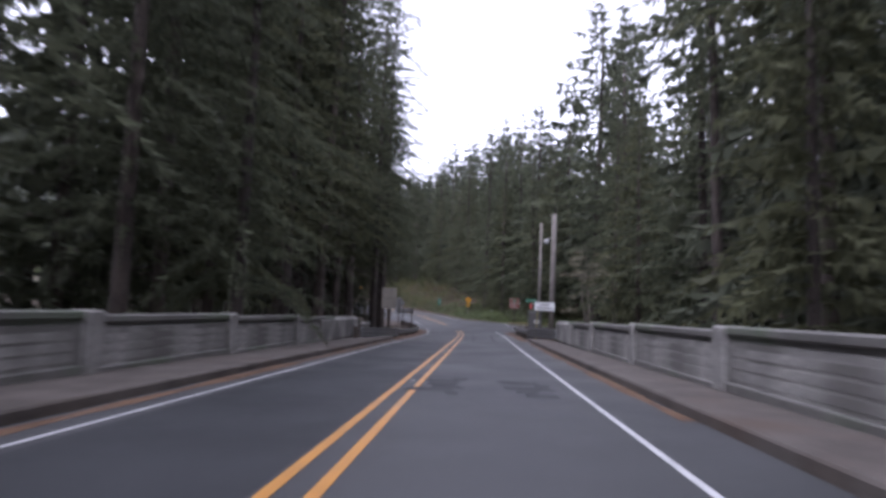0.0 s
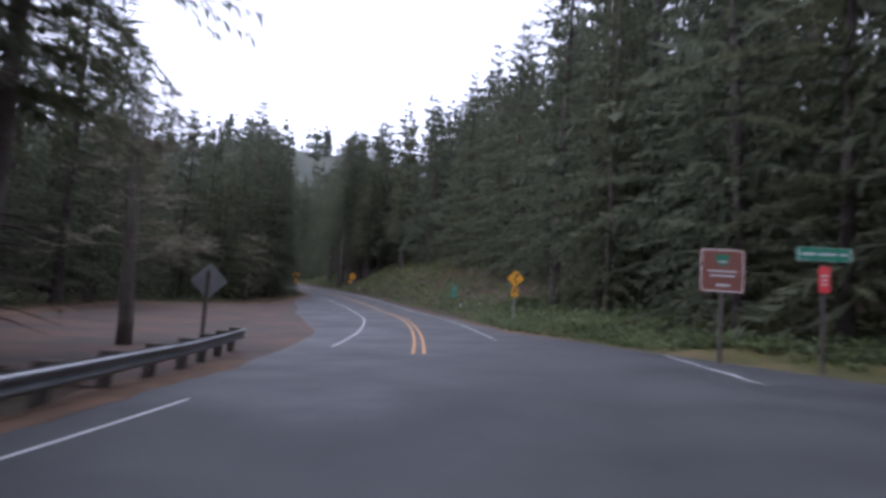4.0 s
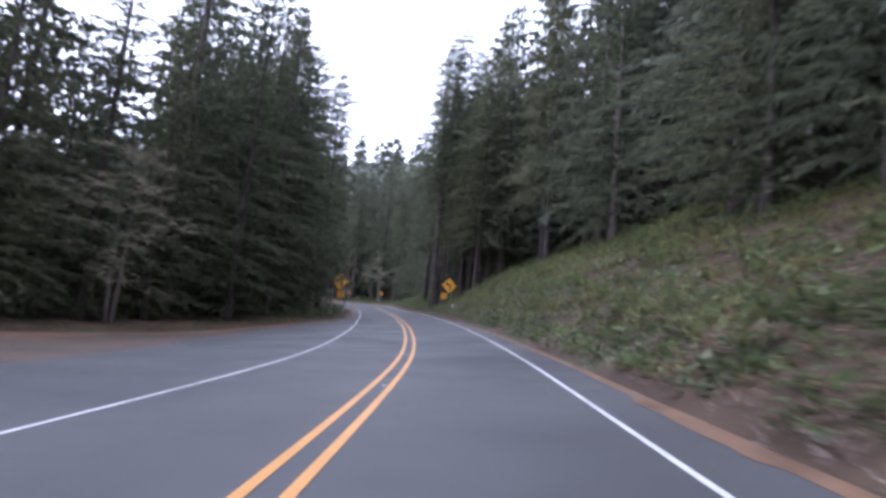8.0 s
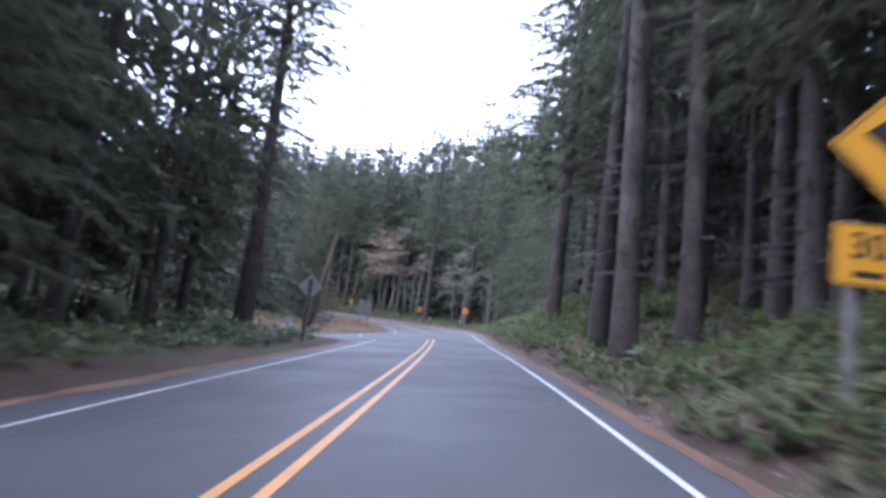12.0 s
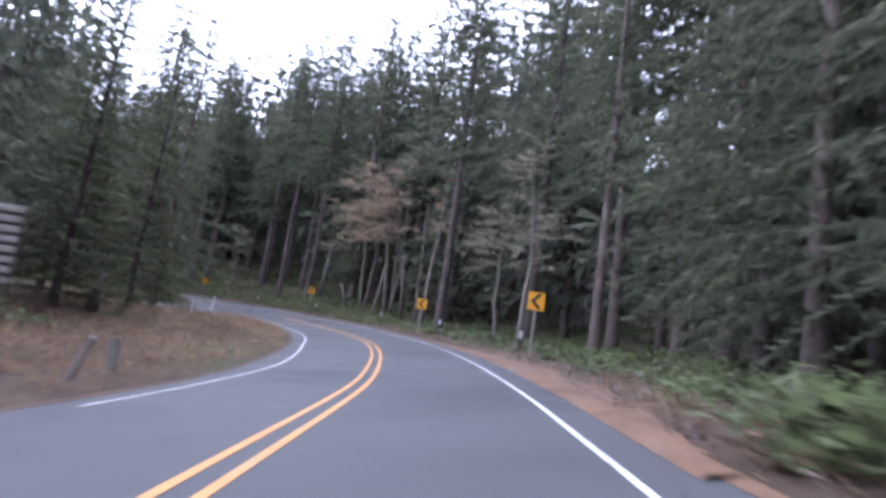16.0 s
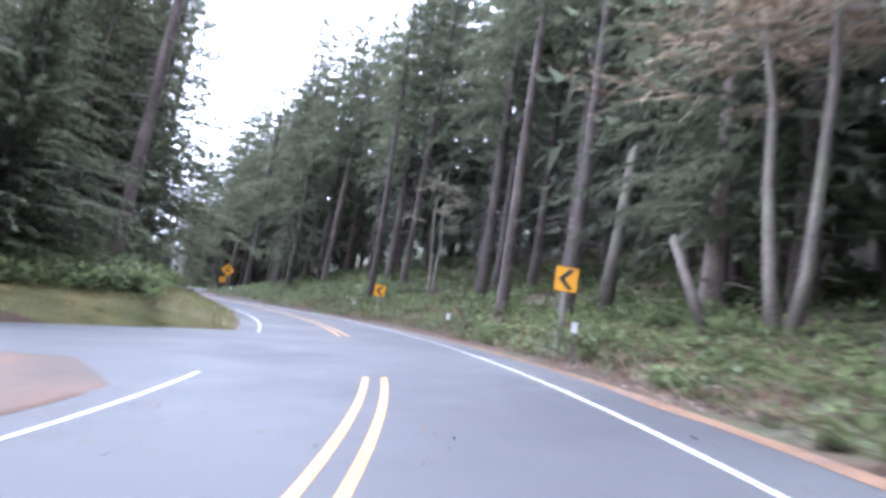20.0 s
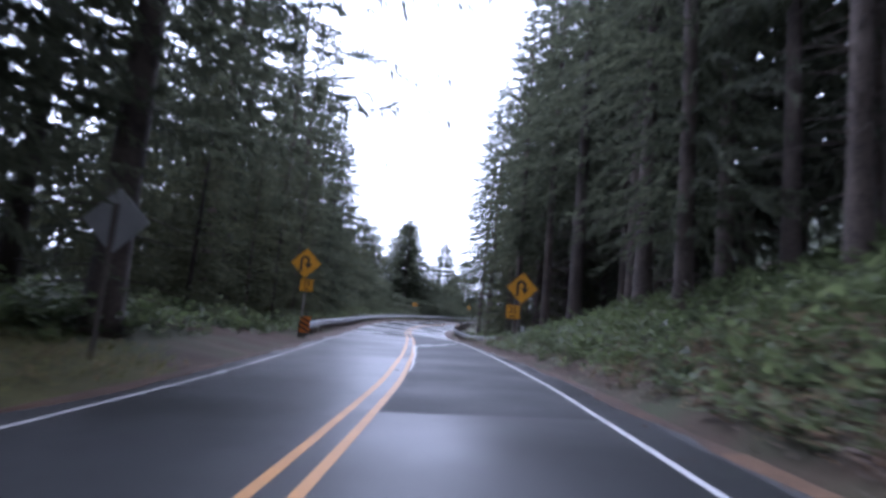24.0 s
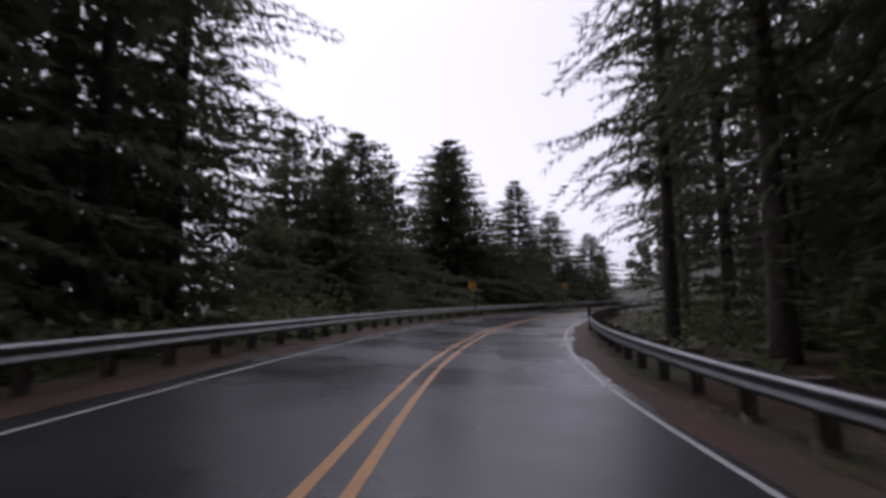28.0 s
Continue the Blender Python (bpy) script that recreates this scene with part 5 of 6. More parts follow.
puddle([(0.28, 361.3, 0.06), (0.45, 362.0, 0.15), (0.80, 362.8, 0.21), (1.15, 363.6, 0.16), (1.55, 364.8, 0.10), (1.95, 366.4, 0.07), (2.45, 368.4, 0.09), (2.8, 370.2, 0.03)], 3, 0.0085)
puddle([(0.31, 348.5, 0.015), (0.31, 351, 0.035), (0.30, 354, 0.03), (0.31, 357.5, 0.045), (0.31, 361.4, 0.05)], 8, 0.0095)
crack("puddle", 381, 0.8, 382.4, 2.6, 0.5, WATER, "shallow puddle on the asphalt")
crack("white_bar", 72.5, 7.2, 81, 8.3, 0.14, WHITE_LINE, "worn white line at the side road")
crack("white_bar", 81, 8.3, 80.2, 10.0, 0.14, WHITE_LINE, "worn white line at the side road")
crack("white_bar", 224, -5.0, 231, -5.6, 0.12, WHITE_LINE, "worn white line at the side road")

STUD_GREY = material("dirty_reflector", (0.16, 0.155, 0.14), (0.26, 0.25, 0.23), 6, 0.5, 0)
# raised reflectors between the yellow lines
stud = Build().box(0, 0, 0.009, 0.085, 0.085, 0.02, 0.006).mesh("lens_block", STUD_GREY)
first = None
for s in list(np.arange(-4, 60, 12.2)) + list(np.arange(84, 222, 12.2)) + list(np.arange(312, 400, 12.2)):
    m = pose(*spot(s, 0.0, 0.004), 0, 0, heading(s))
    if first is None:
        first = thing("road_stud", m, "small pale raised reflector between the yellow lines", "road stud", "road studs")
        part("lens_block", stud, None, first)
    else:
        copy_thing(first, m)

# ---------------------------------------------------------------- guardrails
def bent(rows, n=24):
    rows = np.array(rows, float)
    u = np.linspace(0, len(rows) - 1, n)
    out = []
    for k in u:
        s, d = np.interp(k, range(len(rows)), rows[:, 0]), np.interp(k, range(len(rows)), rows[:, 1])
        p = spot(s, d)
        drop = np.interp(k, range(len(rows)), rows[:, 2]) if rows.shape[1] > 2 else 0.0
        out.append((p.x, p.y, p.z - 0.02 - drop))
    return out


guardrail(bent([(27.2, -4.72, 0.05), (32, -4.3, 0.16), (37, -4.05, 0.2)], 16), -1, "three-ridged steel guardrail at the bridge end", 0.80, THRIE_SHAPE, 1.9)
guardrail(bent([(37, -4.05, 0.2), (45, -4.0, 0.2), (55, -4.0, 0.2), (66, -4.2, 0.16), (74, -4.9, 0.06), (80, -5.6, 0.0)], 40), -1, "steel guardrail on wooden posts beside the road", 0.72)
guardrail(bent([(28.5, 5.3, 0.0), (32, 4.85, 0.04), (37, 4.5, 0.1)], 16), 1, "three-ridged dark steel guardrail at the bridge end", 0.80, THRIE_SHAPE, 1.9)
guardrail(bent([(37, 4.5, 0.1), (45, 4.5, 0.12), (50, 4.6, 0.14), (53, 4.85, 0.14), (55, 5.6, 0.14), (56.2, 7.5, 0.14), (56.8, 10, 0.12), (57, 15, 0.1), (57, 24, 0.1)], 40), 1, "steel guardrail curving into the side road", 0.72)
guardrail(bent([(361, -4.4)] + [(s, -4.6) for s in range(366, 500, 4)], 120), -1, "long steel guardrail round the outside of the bend", 0.74)
guardrail(bent([(371.5, 5.3, 0.1), (377, 5.1, 0.15), (384, 4.8, 0.15), (390, 4.5, 0.08)] + [(s, 4.3, 0.0) for s in range(396, 470, 4)], 80), 1, "steel guardrail on the inside of the bend", 0.74)

# ---------------------------------------------------------------- signs
def placed(x, y):
    return ground_at(x, y)


g = placed(3.93, 102.06)
warning_sign(3.93, 102.06, g, heading(97), winding_arrow(), "40", "yellow diamond winding-road sign with a speed plate on a post", posts=((0, 3.04 - g + 0.1),), centre=3.04 - g, plate_dz=-0.84, r=0.54, size=(0.43, 0.56))
g = placed(-35.0, 183.1)
warning_sign(-35.0, 183.1, g, 25, LEFT_TURN, "30", "yellow diamond left-turn sign with a speed plate on two posts", posts=((-0.62, 6.4 - g - 0.4), (0.18, 6.4 - g - 0.3)), centre=6.36 - g, plate_dx=0.16)
g = placed(-24.93, 187.9)
warning_sign(-24.93, 187.9, g, 25, LEFT_TURN, "30", "yellow diamond left-turn sign with a speed plate on the bank", posts=((-0.55, 7.15 - g - 0.8), (0.3, 7.15 - g - 0.3)), centre=7.13 - g, plate_dx=-0.43, r=0.8, size=(0.68, 0.62), plate_dz=-1.12)
g = placed(-161.7, 283.22)
warning_sign(-161.7, 283.22, g, 95, hairpin_arrow(), "25", "yellow diamond hairpin sign with a speed plate", posts=((-0.1, 14.6 - g - 0.3),), centre=14.6 - g, plate_dx=-0.4, r=0.82)
g = placed(-160.55, 272.21)
warning_sign(-160.55, 272.21, g, 95, hairpin_arrow(), "25", "yellow diamond hairpin sign with a speed plate", posts=((0.1, 14.8 - g - 0.3),), centre=14.81 - g, plate_dx=0.16, r=0.78, plate_dz=-1.1, size=(0.66, 0.64))
for x, y, z, turn in ((-60.65, 254.47, 10.16, 33), (-74.99, 268.01, 10.82, 42), (-97.32, 280.5, 12.21, 60), (-120.56, 284.98, 12.58, 78)):
    g = placed(x, y)
    chevron_sign(x, y, g, turn, -1, "yellow chevron sign with a black arrow on a grey post", centre=z - g)
for x, y, z, turn in ((-228.76, 272.09, 16.85, 90), (-249.4, 280.57, 18.12, 84)):
    g = placed(x, y)
    chevron_sign(x, y, g, turn, 1, "weathered orange-yellow chevron sign behind the guardrail", w=0.6, h=0.74, centre=z - g)
for x, y, z, turn in (
    (0.0, 118.89, 1.49, 12), (-21.47, 178.08, 4.4, 25), (-60.79, 253.64, 8.65, 33), (-70.76, 263.85, 9.4, 40), (-82.06, 272.93, 10.06, 50), (-94.82, 278.79, 10.56, 60),
    (-107.54, 282.68, 10.96, 70), (-123.76, 284.64, 11.6, 80), (-156.92, 282.95, 12.32, 94), (7.9, 104.2, 1.25, 8),
):
    g = placed(x, y)
    delineator(x, y, g, turn, "small white reflector plate on a short roadside post", h=max(0.8, z - g + 0.18), plate=(0.16, 0.28))


def bars(parent, rows, mat, y=-0.006):
    """Rows of writing too small to read: x, z, width, height."""
    for x, z, w, h in rows:
        part("writing_bar", Build().box(x, y, z, w, 0.004, h), mat, parent)


# brown park sign
g = placed(9.4, 83.7)
park = thing("park_sign", pose(9.4, 83.7, g, 0, 0, -2), "brown recreation sign with a green shield on a wooden post", "road sign")
part("post", Build().box(0, 0.07, 1.1, 0.11, 0.11, 3.4, 0.01), POST_WOOD, park)
panel = part("sign_panel", Build().plate(shifted(rounded(1.32, 1.34, 0.1), 0, 2.46 - g), 0, 0.015), SIGN_BROWN, park, "brown square panel")
part("border", ring_border(rounded(1.32, 1.34, 0.1), 0.03, -0.003, 0, 0, 2.46 - g), SIGN_WHITE, panel)
part("shield", Build().plate(shifted([(-0.2, 0.16), (-0.17, -0.08), (0, -0.22), (0.17, -0.08), (0.2, 0.16)], 0, 2.46 - g + 0.33), -0.005, -0.001), SIGN_GREEN, panel)
part("shield_band", Build().box(0, -0.007, 2.46 - g + 0.27, 0.24, 0.004, 0.05), PLASTIC_WHITE, panel)
bars(panel, [(0, 2.46 - g - 0.02, 0.86, 0.05), (0, 2.46 - g - 0.16, 0.74, 0.05), (0.02, 2.46 - g - 0.45, 0.40, 0.07)], PLASTIC_WHITE)
# green street name sign with a red plate under it
g = placed(11.3, 81.6)
street = thing("street_name_sign", pose(11.3, 81.6, g, 0, 0, -8), "green street name sign over a small red plate on a post", "road sign")
part("post", Build().box(0, 0.07, 1.2, 0.09, 0.09, 3.6, 0.01), POST_WOOD, street)
blade = part("name_blade", Build().plate(shifted(rounded(1.36, 0.38, 0.04), 0, 2.86 - g), 0, 0.012), SIGN_GREEN, street, "long green panel")
part("border", ring_border(rounded(1.36, 0.38, 0.04), 0.025, -0.003, 0, 0, 2.86 - g), SIGN_WHITE, blade)
bars(blade, [(-0.36, 2.86 - g, 0.34, 0.06), (0.10, 2.86 - g, 0.42, 0.06), (0.48, 2.86 - g, 0.16, 0.06)], PLASTIC_WHITE)
red = part("red_plate", Build().plate(shifted(rounded(0.27, 0.72, 0.05), 0.02, 2.18 - g), 0, 0.012), SIGN_RED, street, "small red plate")
bars(red, [(0.02, 2.28 - g, 0.14, 0.05), (0.02, 2.16 - g, 0.12, 0.05), (0.02, 2.04 - g, 0.13, 0.04)], PLASTIC_WHITE)
# green mileage sign
g = placed(-0.93, 123.9)
miles = thing("mileage_sign", pose(-0.93, 123.9, g, 0, 0, 14), "two green information panels stacked on a post", "road sign")
part("post", Build().box(0, 0.07, (3.5 - g) / 2 - 0.2, 0.1, 0.1, 3.4 - g + 0.6, 0.01), POST_WOOD, miles)
for zc, h in ((3.18 - g, 0.60), (2.55 - g, 0.58)):
    green = part("sign_panel", Build().plate(shifted(rounded(0.62, h, 0.03), 0, zc), 0, 0.012), SIGN_GREEN, miles, "green panel")
    part("border", ring_border(rounded(0.62, h, 0.03), 0.03, -0.003, 0, 0, zc), SIGN_WHITE, green)
    bars(green, [(0, zc + 0.17, 0.44, 0.04), (0, zc + 0.02, 0.40, 0.04), (0, zc - 0.13, 0.46, 0.04)] if h > 0.59 else [(0.02, zc + 0.08, 0.24, 0.06), (0, zc - 0.06, 0.26, 0.06)], PLASTIC_WHITE)
# signs that face the other way
PALE_BACK = material("pale_weathered_panel", (0.165, 0.148, 0.12), (0.25, 0.226, 0.186), 2, 0.7, 0.05, spot=(0.17, 0.15, 0.12), spots=0.4)
g = placed(-3.54, 40.42)
double = sign_back(-3.54, 40.42, g, heading(36), rounded(0.95, 0.66, 0.04), 2.22 - g, "two pale square signs seen from behind on a thick wooden post", posts=(0.0,), post_w=0.22, top=2.45 - g, mat=PALE_BACK, post_y=0.13)
part("sign_panel", Build().plate(shifted(rounded(0.95, 0.66, 0.04), 0, 1.53 - g), 0, 0.012), PALE_BACK, double, "bare metal back of the lower panel")
g = placed(-3.87, 54.02)
sign_back(-3.87, 54.02, g, heading(50), diamond(0.54), 1.73 - g, "bare metal back of a diamond sign on a post", posts=(0.0,))
g = placed(-5.82, 81.83)
sign_back(-5.82, 81.83, g, heading(79), diamond(0.54), 1.0 - g, "bare metal back of a diamond sign on a post", posts=(0.0,))
g = placed(-3.7, 64.3)
sign_back(-3.7, 64.3, g, heading(60), rounded(1.25, 0.5, 0.04), 1.02 - g, "low metal back of a wide sign on two posts", posts=(-0.45, 0.45))
g = placed(-43.62, 201.96)
sign_back(-43.62, 201.96, g, 27, diamond(0.56), 6.69 - g, "weathered back of a diamond sign on a wooden post", posts=(0.0,), post_w=0.14)
g = placed(-140.5, 274.05)
sign_back(-140.5, 274.05, g, heading(345), diamond(0.62), 13.2 - g, "pale grey back of a diamond sign on a thin post", posts=(0.0,), post_w=0.08)
# ribbed sign on the island
RIB_GREY = material("pale_ribbed_metal", (0.115, 0.105, 0.09), (0.19, 0.176, 0.152), 2, 0.6, 0.1, spot=(0.085, 0.076, 0.062), spots=0.42)
DARK_PANEL = material("dark_stained_panel", (0.035, 0.031, 0.026), (0.07, 0.062, 0.052), 2, 0.7, 0.1)
g = placed(-63.67, 235.85)
ribbed = thing("road_sign", pose(-63.67, 235.85, g, 0, 0, 34), "large square sign seen from behind with pale ribs", "road sign")
for px in (-0.42, 0.42):
    part("post", Build().box(px, 0.075, 0.9, 0.1, 0.1, 8.25 - g + 1.2, 0.01), POST_WOOD, ribbed)
part("sign_panel", Build().plate(shifted(rounded(1.45, 1.5, 0.03), 0, 8.25 - g), 0, 0.012), DARK_PANEL, ribbed, "dark panel")
for px in (-0.37, 0.37):
    for k in range(8):
        part("rib", Build().box(px, -0.03, 8.25 - g - 0.645 + k * 0.185, 0.65, 0.035, 0.115, 0.008), RIB_GREY, ribbed, "pale metal rib")
# wooden park board at the side road
ROUTED = material("faded_cream_paint", (0.13, 0.115, 0.09), (0.21, 0.19, 0.15), 4, 0.7, 0)
g = placed(-63.97, 229.31)
board = thing("park_board", pose(-63.97, 229.31, g - 0.72, 0, 0, 38), "dark wooden notice board with pale routed lines on thick posts", "sign board")
part("post", Build().box(-1.1, 0, 1.0, 0.4, 0.36, 2.6, 0.05), POST_WOOD, board, "thick dark timber post")
part("post", Build().box(0.75, 0.05, 0.5, 0.4, 0.35, 1.4, 0.05), POLE_WOOD, board, "short timber post")
bd = part("board", Build().box(0.05, 0, 1.35, 1.7, 0.10, 1.55, 0.02), POST_WOOD, board, "dark board")
bars(bd, [(-0.3, 1.85, 0.42, 0.16), (0.42, 1.98, 0.62, 0.08), (0.42, 1.82, 0.62, 0.08), (0.35, 1.62, 0.8, 0.09), (-0.35, 1.45, 0.6, 0.08), (0.3, 1.15, 0.3, 0.12), (-0.35, 0.92, 0.7, 0.09), (-0.35, 0.76, 0.7, 0.06)], ROUTED, -0.055)
# posts on the island
for x, y, h, w, lean, mat, label in (
    (-93.87, 265.4, 1.7, 0.11, 5, PLASTIC_WHITE, "tall slim white marker post leaning in dry grass"), (-62.03, 237.1, 0.85, 0.13, 20, POLE_WOOD, "short leaning pale wooden post"), (-63.2, 238.6, 0.7, 0.2, -4, POLE_WOOD, "stub of a grey wooden post"),
    (-89.4, 265.6, 1.0, 0.06, 2, POLE_WOOD, "thin grey stake at the pavement"), (-84.0, 256.0, 1.0, 0.1, 3, PLASTIC_WHITE, "white marker post in dry brush"), (-207.8, 279.7, 1.1, 0.16, 0, SIGN_BLACK, "short black post beside the guardrail"), (5.56, 37.95, 2.3, 0.09, 4, BOX_YELLOW, "thin leaning yellow marker post"),
    (6.35, 49.6, 0.85, 0.12, 0, PLASTIC_WHITE, "short white marker post behind the guardrail"),
):
    p = thing("marker_post", pose(x, y, placed(x, y), 0, lean, 30), label, "post")
    part("shaft", Build().box(0, 0, h / 2 - 0.15, w, w * 0.6, h + 0.3, 0.01), mat, p)
    part("top_cap", Build().box(0, 0, h + 0.012, w * 1.05, w * 0.65, 0.03, 0.006), mat, p)
# object marker with slanting stripes at the guardrail's end
g = placed(-155.72, 273.78)
striped = thing("object_marker", pose(-155.72, 273.78, g, 0, 0, 94), "orange and black slant-striped marker at the guardrail end", "road marker")
part("post", Build().box(0, 0.05, 0.4, 0.08, 0.06, 1.6, 0.006), POST_WOOD, striped)
zc = 11.73 - g
sp = part("striped_panel", Build().plate(shifted(rounded(0.42, 0.66, 0.03), 0, zc), 0, 0.012), ORANGE, striped, "orange panel")
for k in (-0.26, -0.06, 0.14):
    part("black_stripe", Build().plate([(-0.2, zc + k + 0.12), (-0.2, zc + k + 0.21), (0.2, zc + k + 0.01), (0.2, zc + k - 0.08)], -0.005, -0.001), SIGN_BLACK, sp)

# ---------------------------------------------------------------- poles at the bridge end
def utility_pole(x, y, h, r, label, lean=0.0):
    g = placed(x, y)
    root = thing("utility_pole", pose(x, y, g, 0, lean, 0), label, "pole", "utility poles")
    part("shaft", Build().tube([(0, 0, -0.6), (0, 0, h * 0.5), (0, 0, h)], [r, r * 0.88, r * 0.75], 12), POLE_WOOD, root, smooth=True)
    return root


utility_pole(6.95, 46.0, 8.6, 0.13, "slim grey wooden utility pole", 0.5)
pole = utility_pole(6.75, 39.4, 8.2, 0.19, "grey wooden utility pole with a lamp", 0.6)
part("lamp_arm", Build().tube([(0, 0, 6.5), (-0.25, 0, 6.6), (-0.45, 0, 6.55)], [0.03, 0.03, 0.025], 8), BOX_GREY, pole, smooth=True)
part("lamp_head", Build().tube([(-0.45, 0, 6.58), (-0.45, 0, 6.5), (-0.45, 0, 6.32)], [0.05, 0.16, 0.19], 12), PLASTIC_WHITE, pole, "pale lamp head", smooth=True)
g = placed(5.72, 35.67)
notice = thing("notice_sign", pose(5.72, 35.67, g, 0, 0, -4), "white notice board with two grey lines on a thin post", "road sign")
part("post", Build().box(0.3, 0.06, (1.64 - g) / 2 - 0.1, 0.08, 0.08, 1.64 - g + 0.6, 0.008), POST_WOOD, notice)
sign = part("sign_panel", Build().plate(shifted(rounded(1.12, 0.46, 0.03), 0, 1.64 - g), 0, 0.015), SIGN_WHITE, notice, "white panel")
bars(sign, [(0, 1.73 - g, 0.56, 0.08), (0, 1.55 - g, 0.84, 0.08)], BOX_GREY, -0.006)
g = placed(5.95, 41.0)
high = 1.31 - g
CAB_GREY = material("dark_brown_grey_metal", (0.055, 0.053, 0.05), (0.09, 0.086, 0.08), 3, 0.6, 0.05)
cab = thing("utility_cabinet", pose(5.95, 41.0, g, 0, 0, -4), "grey metal utility cabinet with a white notice", "cabinet")
part("body", Build().box(0, 0, high / 2 - 0.05, 0.86, 0.5, high + 0.1, 0.02), CAB_GREY, cab)
part("roof", Build().box(0, 0, high + 0.02, 0.94, 0.58, 0.05, 0.01), STEEL, cab)
part("door", Build().box(0, -0.26, high - 0.62, 0.72, 0.03, 1.1, 0.01), CAB_GREY, cab)
part("notice", Build().box(0.1, -0.28, high - 0.62, 0.34, 0.006, 0.22), PLASTIC_WHITE, cab, "small white notice")

BROWN_POLE = material("orange_brown_pole", (0.075, 0.050, 0.034), (0.15, 0.098, 0.064), 2, 0.85, 0.4, fine=20, spot=(0.10, 0.09, 0.08), spots=0.4)
lean = thing("wooden_pole", pose(-49.2, 209.0, placed(-49.2, 209.0), 0, 9, 20), "leaning orange-brown wooden pole beside the side road", "pole")
part("shaft", Build().tube([(0, 0, -0.6), (0.03, 0, 2.6), (0, 0.02, 6.1)], [0.15, 0.13, 0.10], 10), BROWN_POLE, lean, smooth=True)
part("top_cap", Build().tube([(0, 0.02, 6.09), (0, 0.02, 6.13)], [0.11, 0.07], 10), POLE_WOOD, lean, smooth=True)
delineator(-50.0, 208.3, placed(-50.0, 208.3), 27, "small white plate on a short post beside a leaning pole", h=1.0, plate=(0.42, 0.55))

# ---------------------------------------------------------------- bare broadleaf trees
def bare_tree(x, y, height, spread, seed, mat, bark, label, stems=2, radius=0.16, start=0.45, density=1.0, toward=(0.0, 0.0), moss=False):
    """Crooked stems, arching limbs in loose layers and fine forked twigs; toward: the side to which it leans for light."""
    rng = random.Random(seed)
    root = thing("bare_tree", pose(x, y, placed(x, y) - 0.1), label, "tree", "bare roadside alders")
    bias = Vector((*toward, 0))
    twigs = []

    def ribbon_to(p, q, w0, w1):
        e = q - p
        n = e.cross(Vector((rng.uniform(-1, 1), rng.uniform(-1, 1), rng.uniform(-0.6, 0.6)))).normalized()
        twigs.append([p - n * w0, p + n * w0, q + n * w1, q - n * w1])

    for k in range(stems):
        a = rng.uniform(0, 6.28)
        lean = rng.uniform(0.03, 0.12) if stems > 1 else 0.04
        pts, off = [], Vector((math.cos(a), math.sin(a), 0))
        wig = Vector((0, 0, 0))
        for f in (0, 0.1, 0.25, 0.4, 0.55, 0.7, 0.85, 1.0):
            z = f * height * (1.0 if k == 0 else 0.93)
            wig += Vector((rng.uniform(-0.22, 0.22), rng.uniform(-0.22, 0.22), 0)) * (f > 0)
            pts.append(off * (lean * z + 0.25 * k) + bias * (z * 0.16 * f) + wig + Vector((0, 0, z - 0.4 * (f == 0))))
        part("trunk", Build().tube(pts, [radius * q for q in (1.3, 1.0, 0.86, 0.74, 0.6, 0.44, 0.26, 0.06)], 8), bark, root, smooth=True)
        for _ in range(int(11 * density)):
            f = start + (0.97 - start) * rng.random() ** 0.9
            i = min(6, int(f * 7))
            p = pts[i].lerp(pts[i + 1], f * 7 - i)
            b = rng.uniform(0, 6.28)
            d = (Vector((math.cos(b), math.sin(b), 0)) + bias * 1.3).normalized()
            long = spread * rng.uniform(0.5, 1.05) * (1.12 - 0.62 * max(0.0, f - start) / (1 - start))
            up, sag = rng.uniform(0.15, 0.6), rng.uniform(0.25, 0.7)
            side = Vector((-d.y, d.x, 0)) * rng.uniform(-0.25, 0.25)
            curve = [p + d * long * q + side * long * q * q + Vector((0, 0, long * (up * q - sag * q * q))) + Vector((rng.uniform(-0.06, 0.06), rng.uniform(-0.06, 0.06), rng.uniform(-0.06, 0.06))) * (0 < q) for q in (0, 0.22, 0.45, 0.7, 1.0)]
            thick = radius * rng.uniform(0.13, 0.24)
            part("limb", Build().tube(curve, [thick, thick * 0.75, thick * 0.55, thick * 0.36, 0.008], 5, cap=False), mat if moss else bark, root, smooth=True)
            for _ in range(9):
                w = rng.uniform(0.2, 0.98) * 4
                q = curve[min(3, int(w))].lerp(curve[min(3, int(w)) + 1], w - min(3, int(w)))
                turn = rng.choice((-1, 1)) * radians(rng.uniform(20, 65))
                e = Vector((d.x * math.cos(turn) - d.y * math.sin(turn), d.x * math.sin(turn) + d.y * math.cos(turn), rng.uniform(-0.25, 0.35))) * long * rng.uniform(0.2, 0.42)
                mid, tip = q + e * 0.5 + Vector((0, 0, 0.06 * long * rng.uniform(-0.5, 1))), q + e
                ribbon_to(q, mid, 0.022, 0.015)
                ribbon_to(mid, tip, 0.015, 0.005)
                for _ in range(8):
                    v = rng.random()
                    o = q.lerp(mid, v * 2) if v < 0.5 else mid.lerp(tip, v * 2 - 1)
                    g2 = (e.normalized() + Vector((rng.uniform(-1, 1), rng.uniform(-1, 1), rng.uniform(-0.6, 0.6)))).normalized() * rng.uniform(0.25, 0.75)
                    m2 = o + g2 * 0.5 + Vector((0, 0, rng.uniform(-0.06, 0.06)))
                    ribbon_to(o, m2, 0.012, 0.009)
                    ribbon_to(m2, o + g2, 0.009, 0.003)
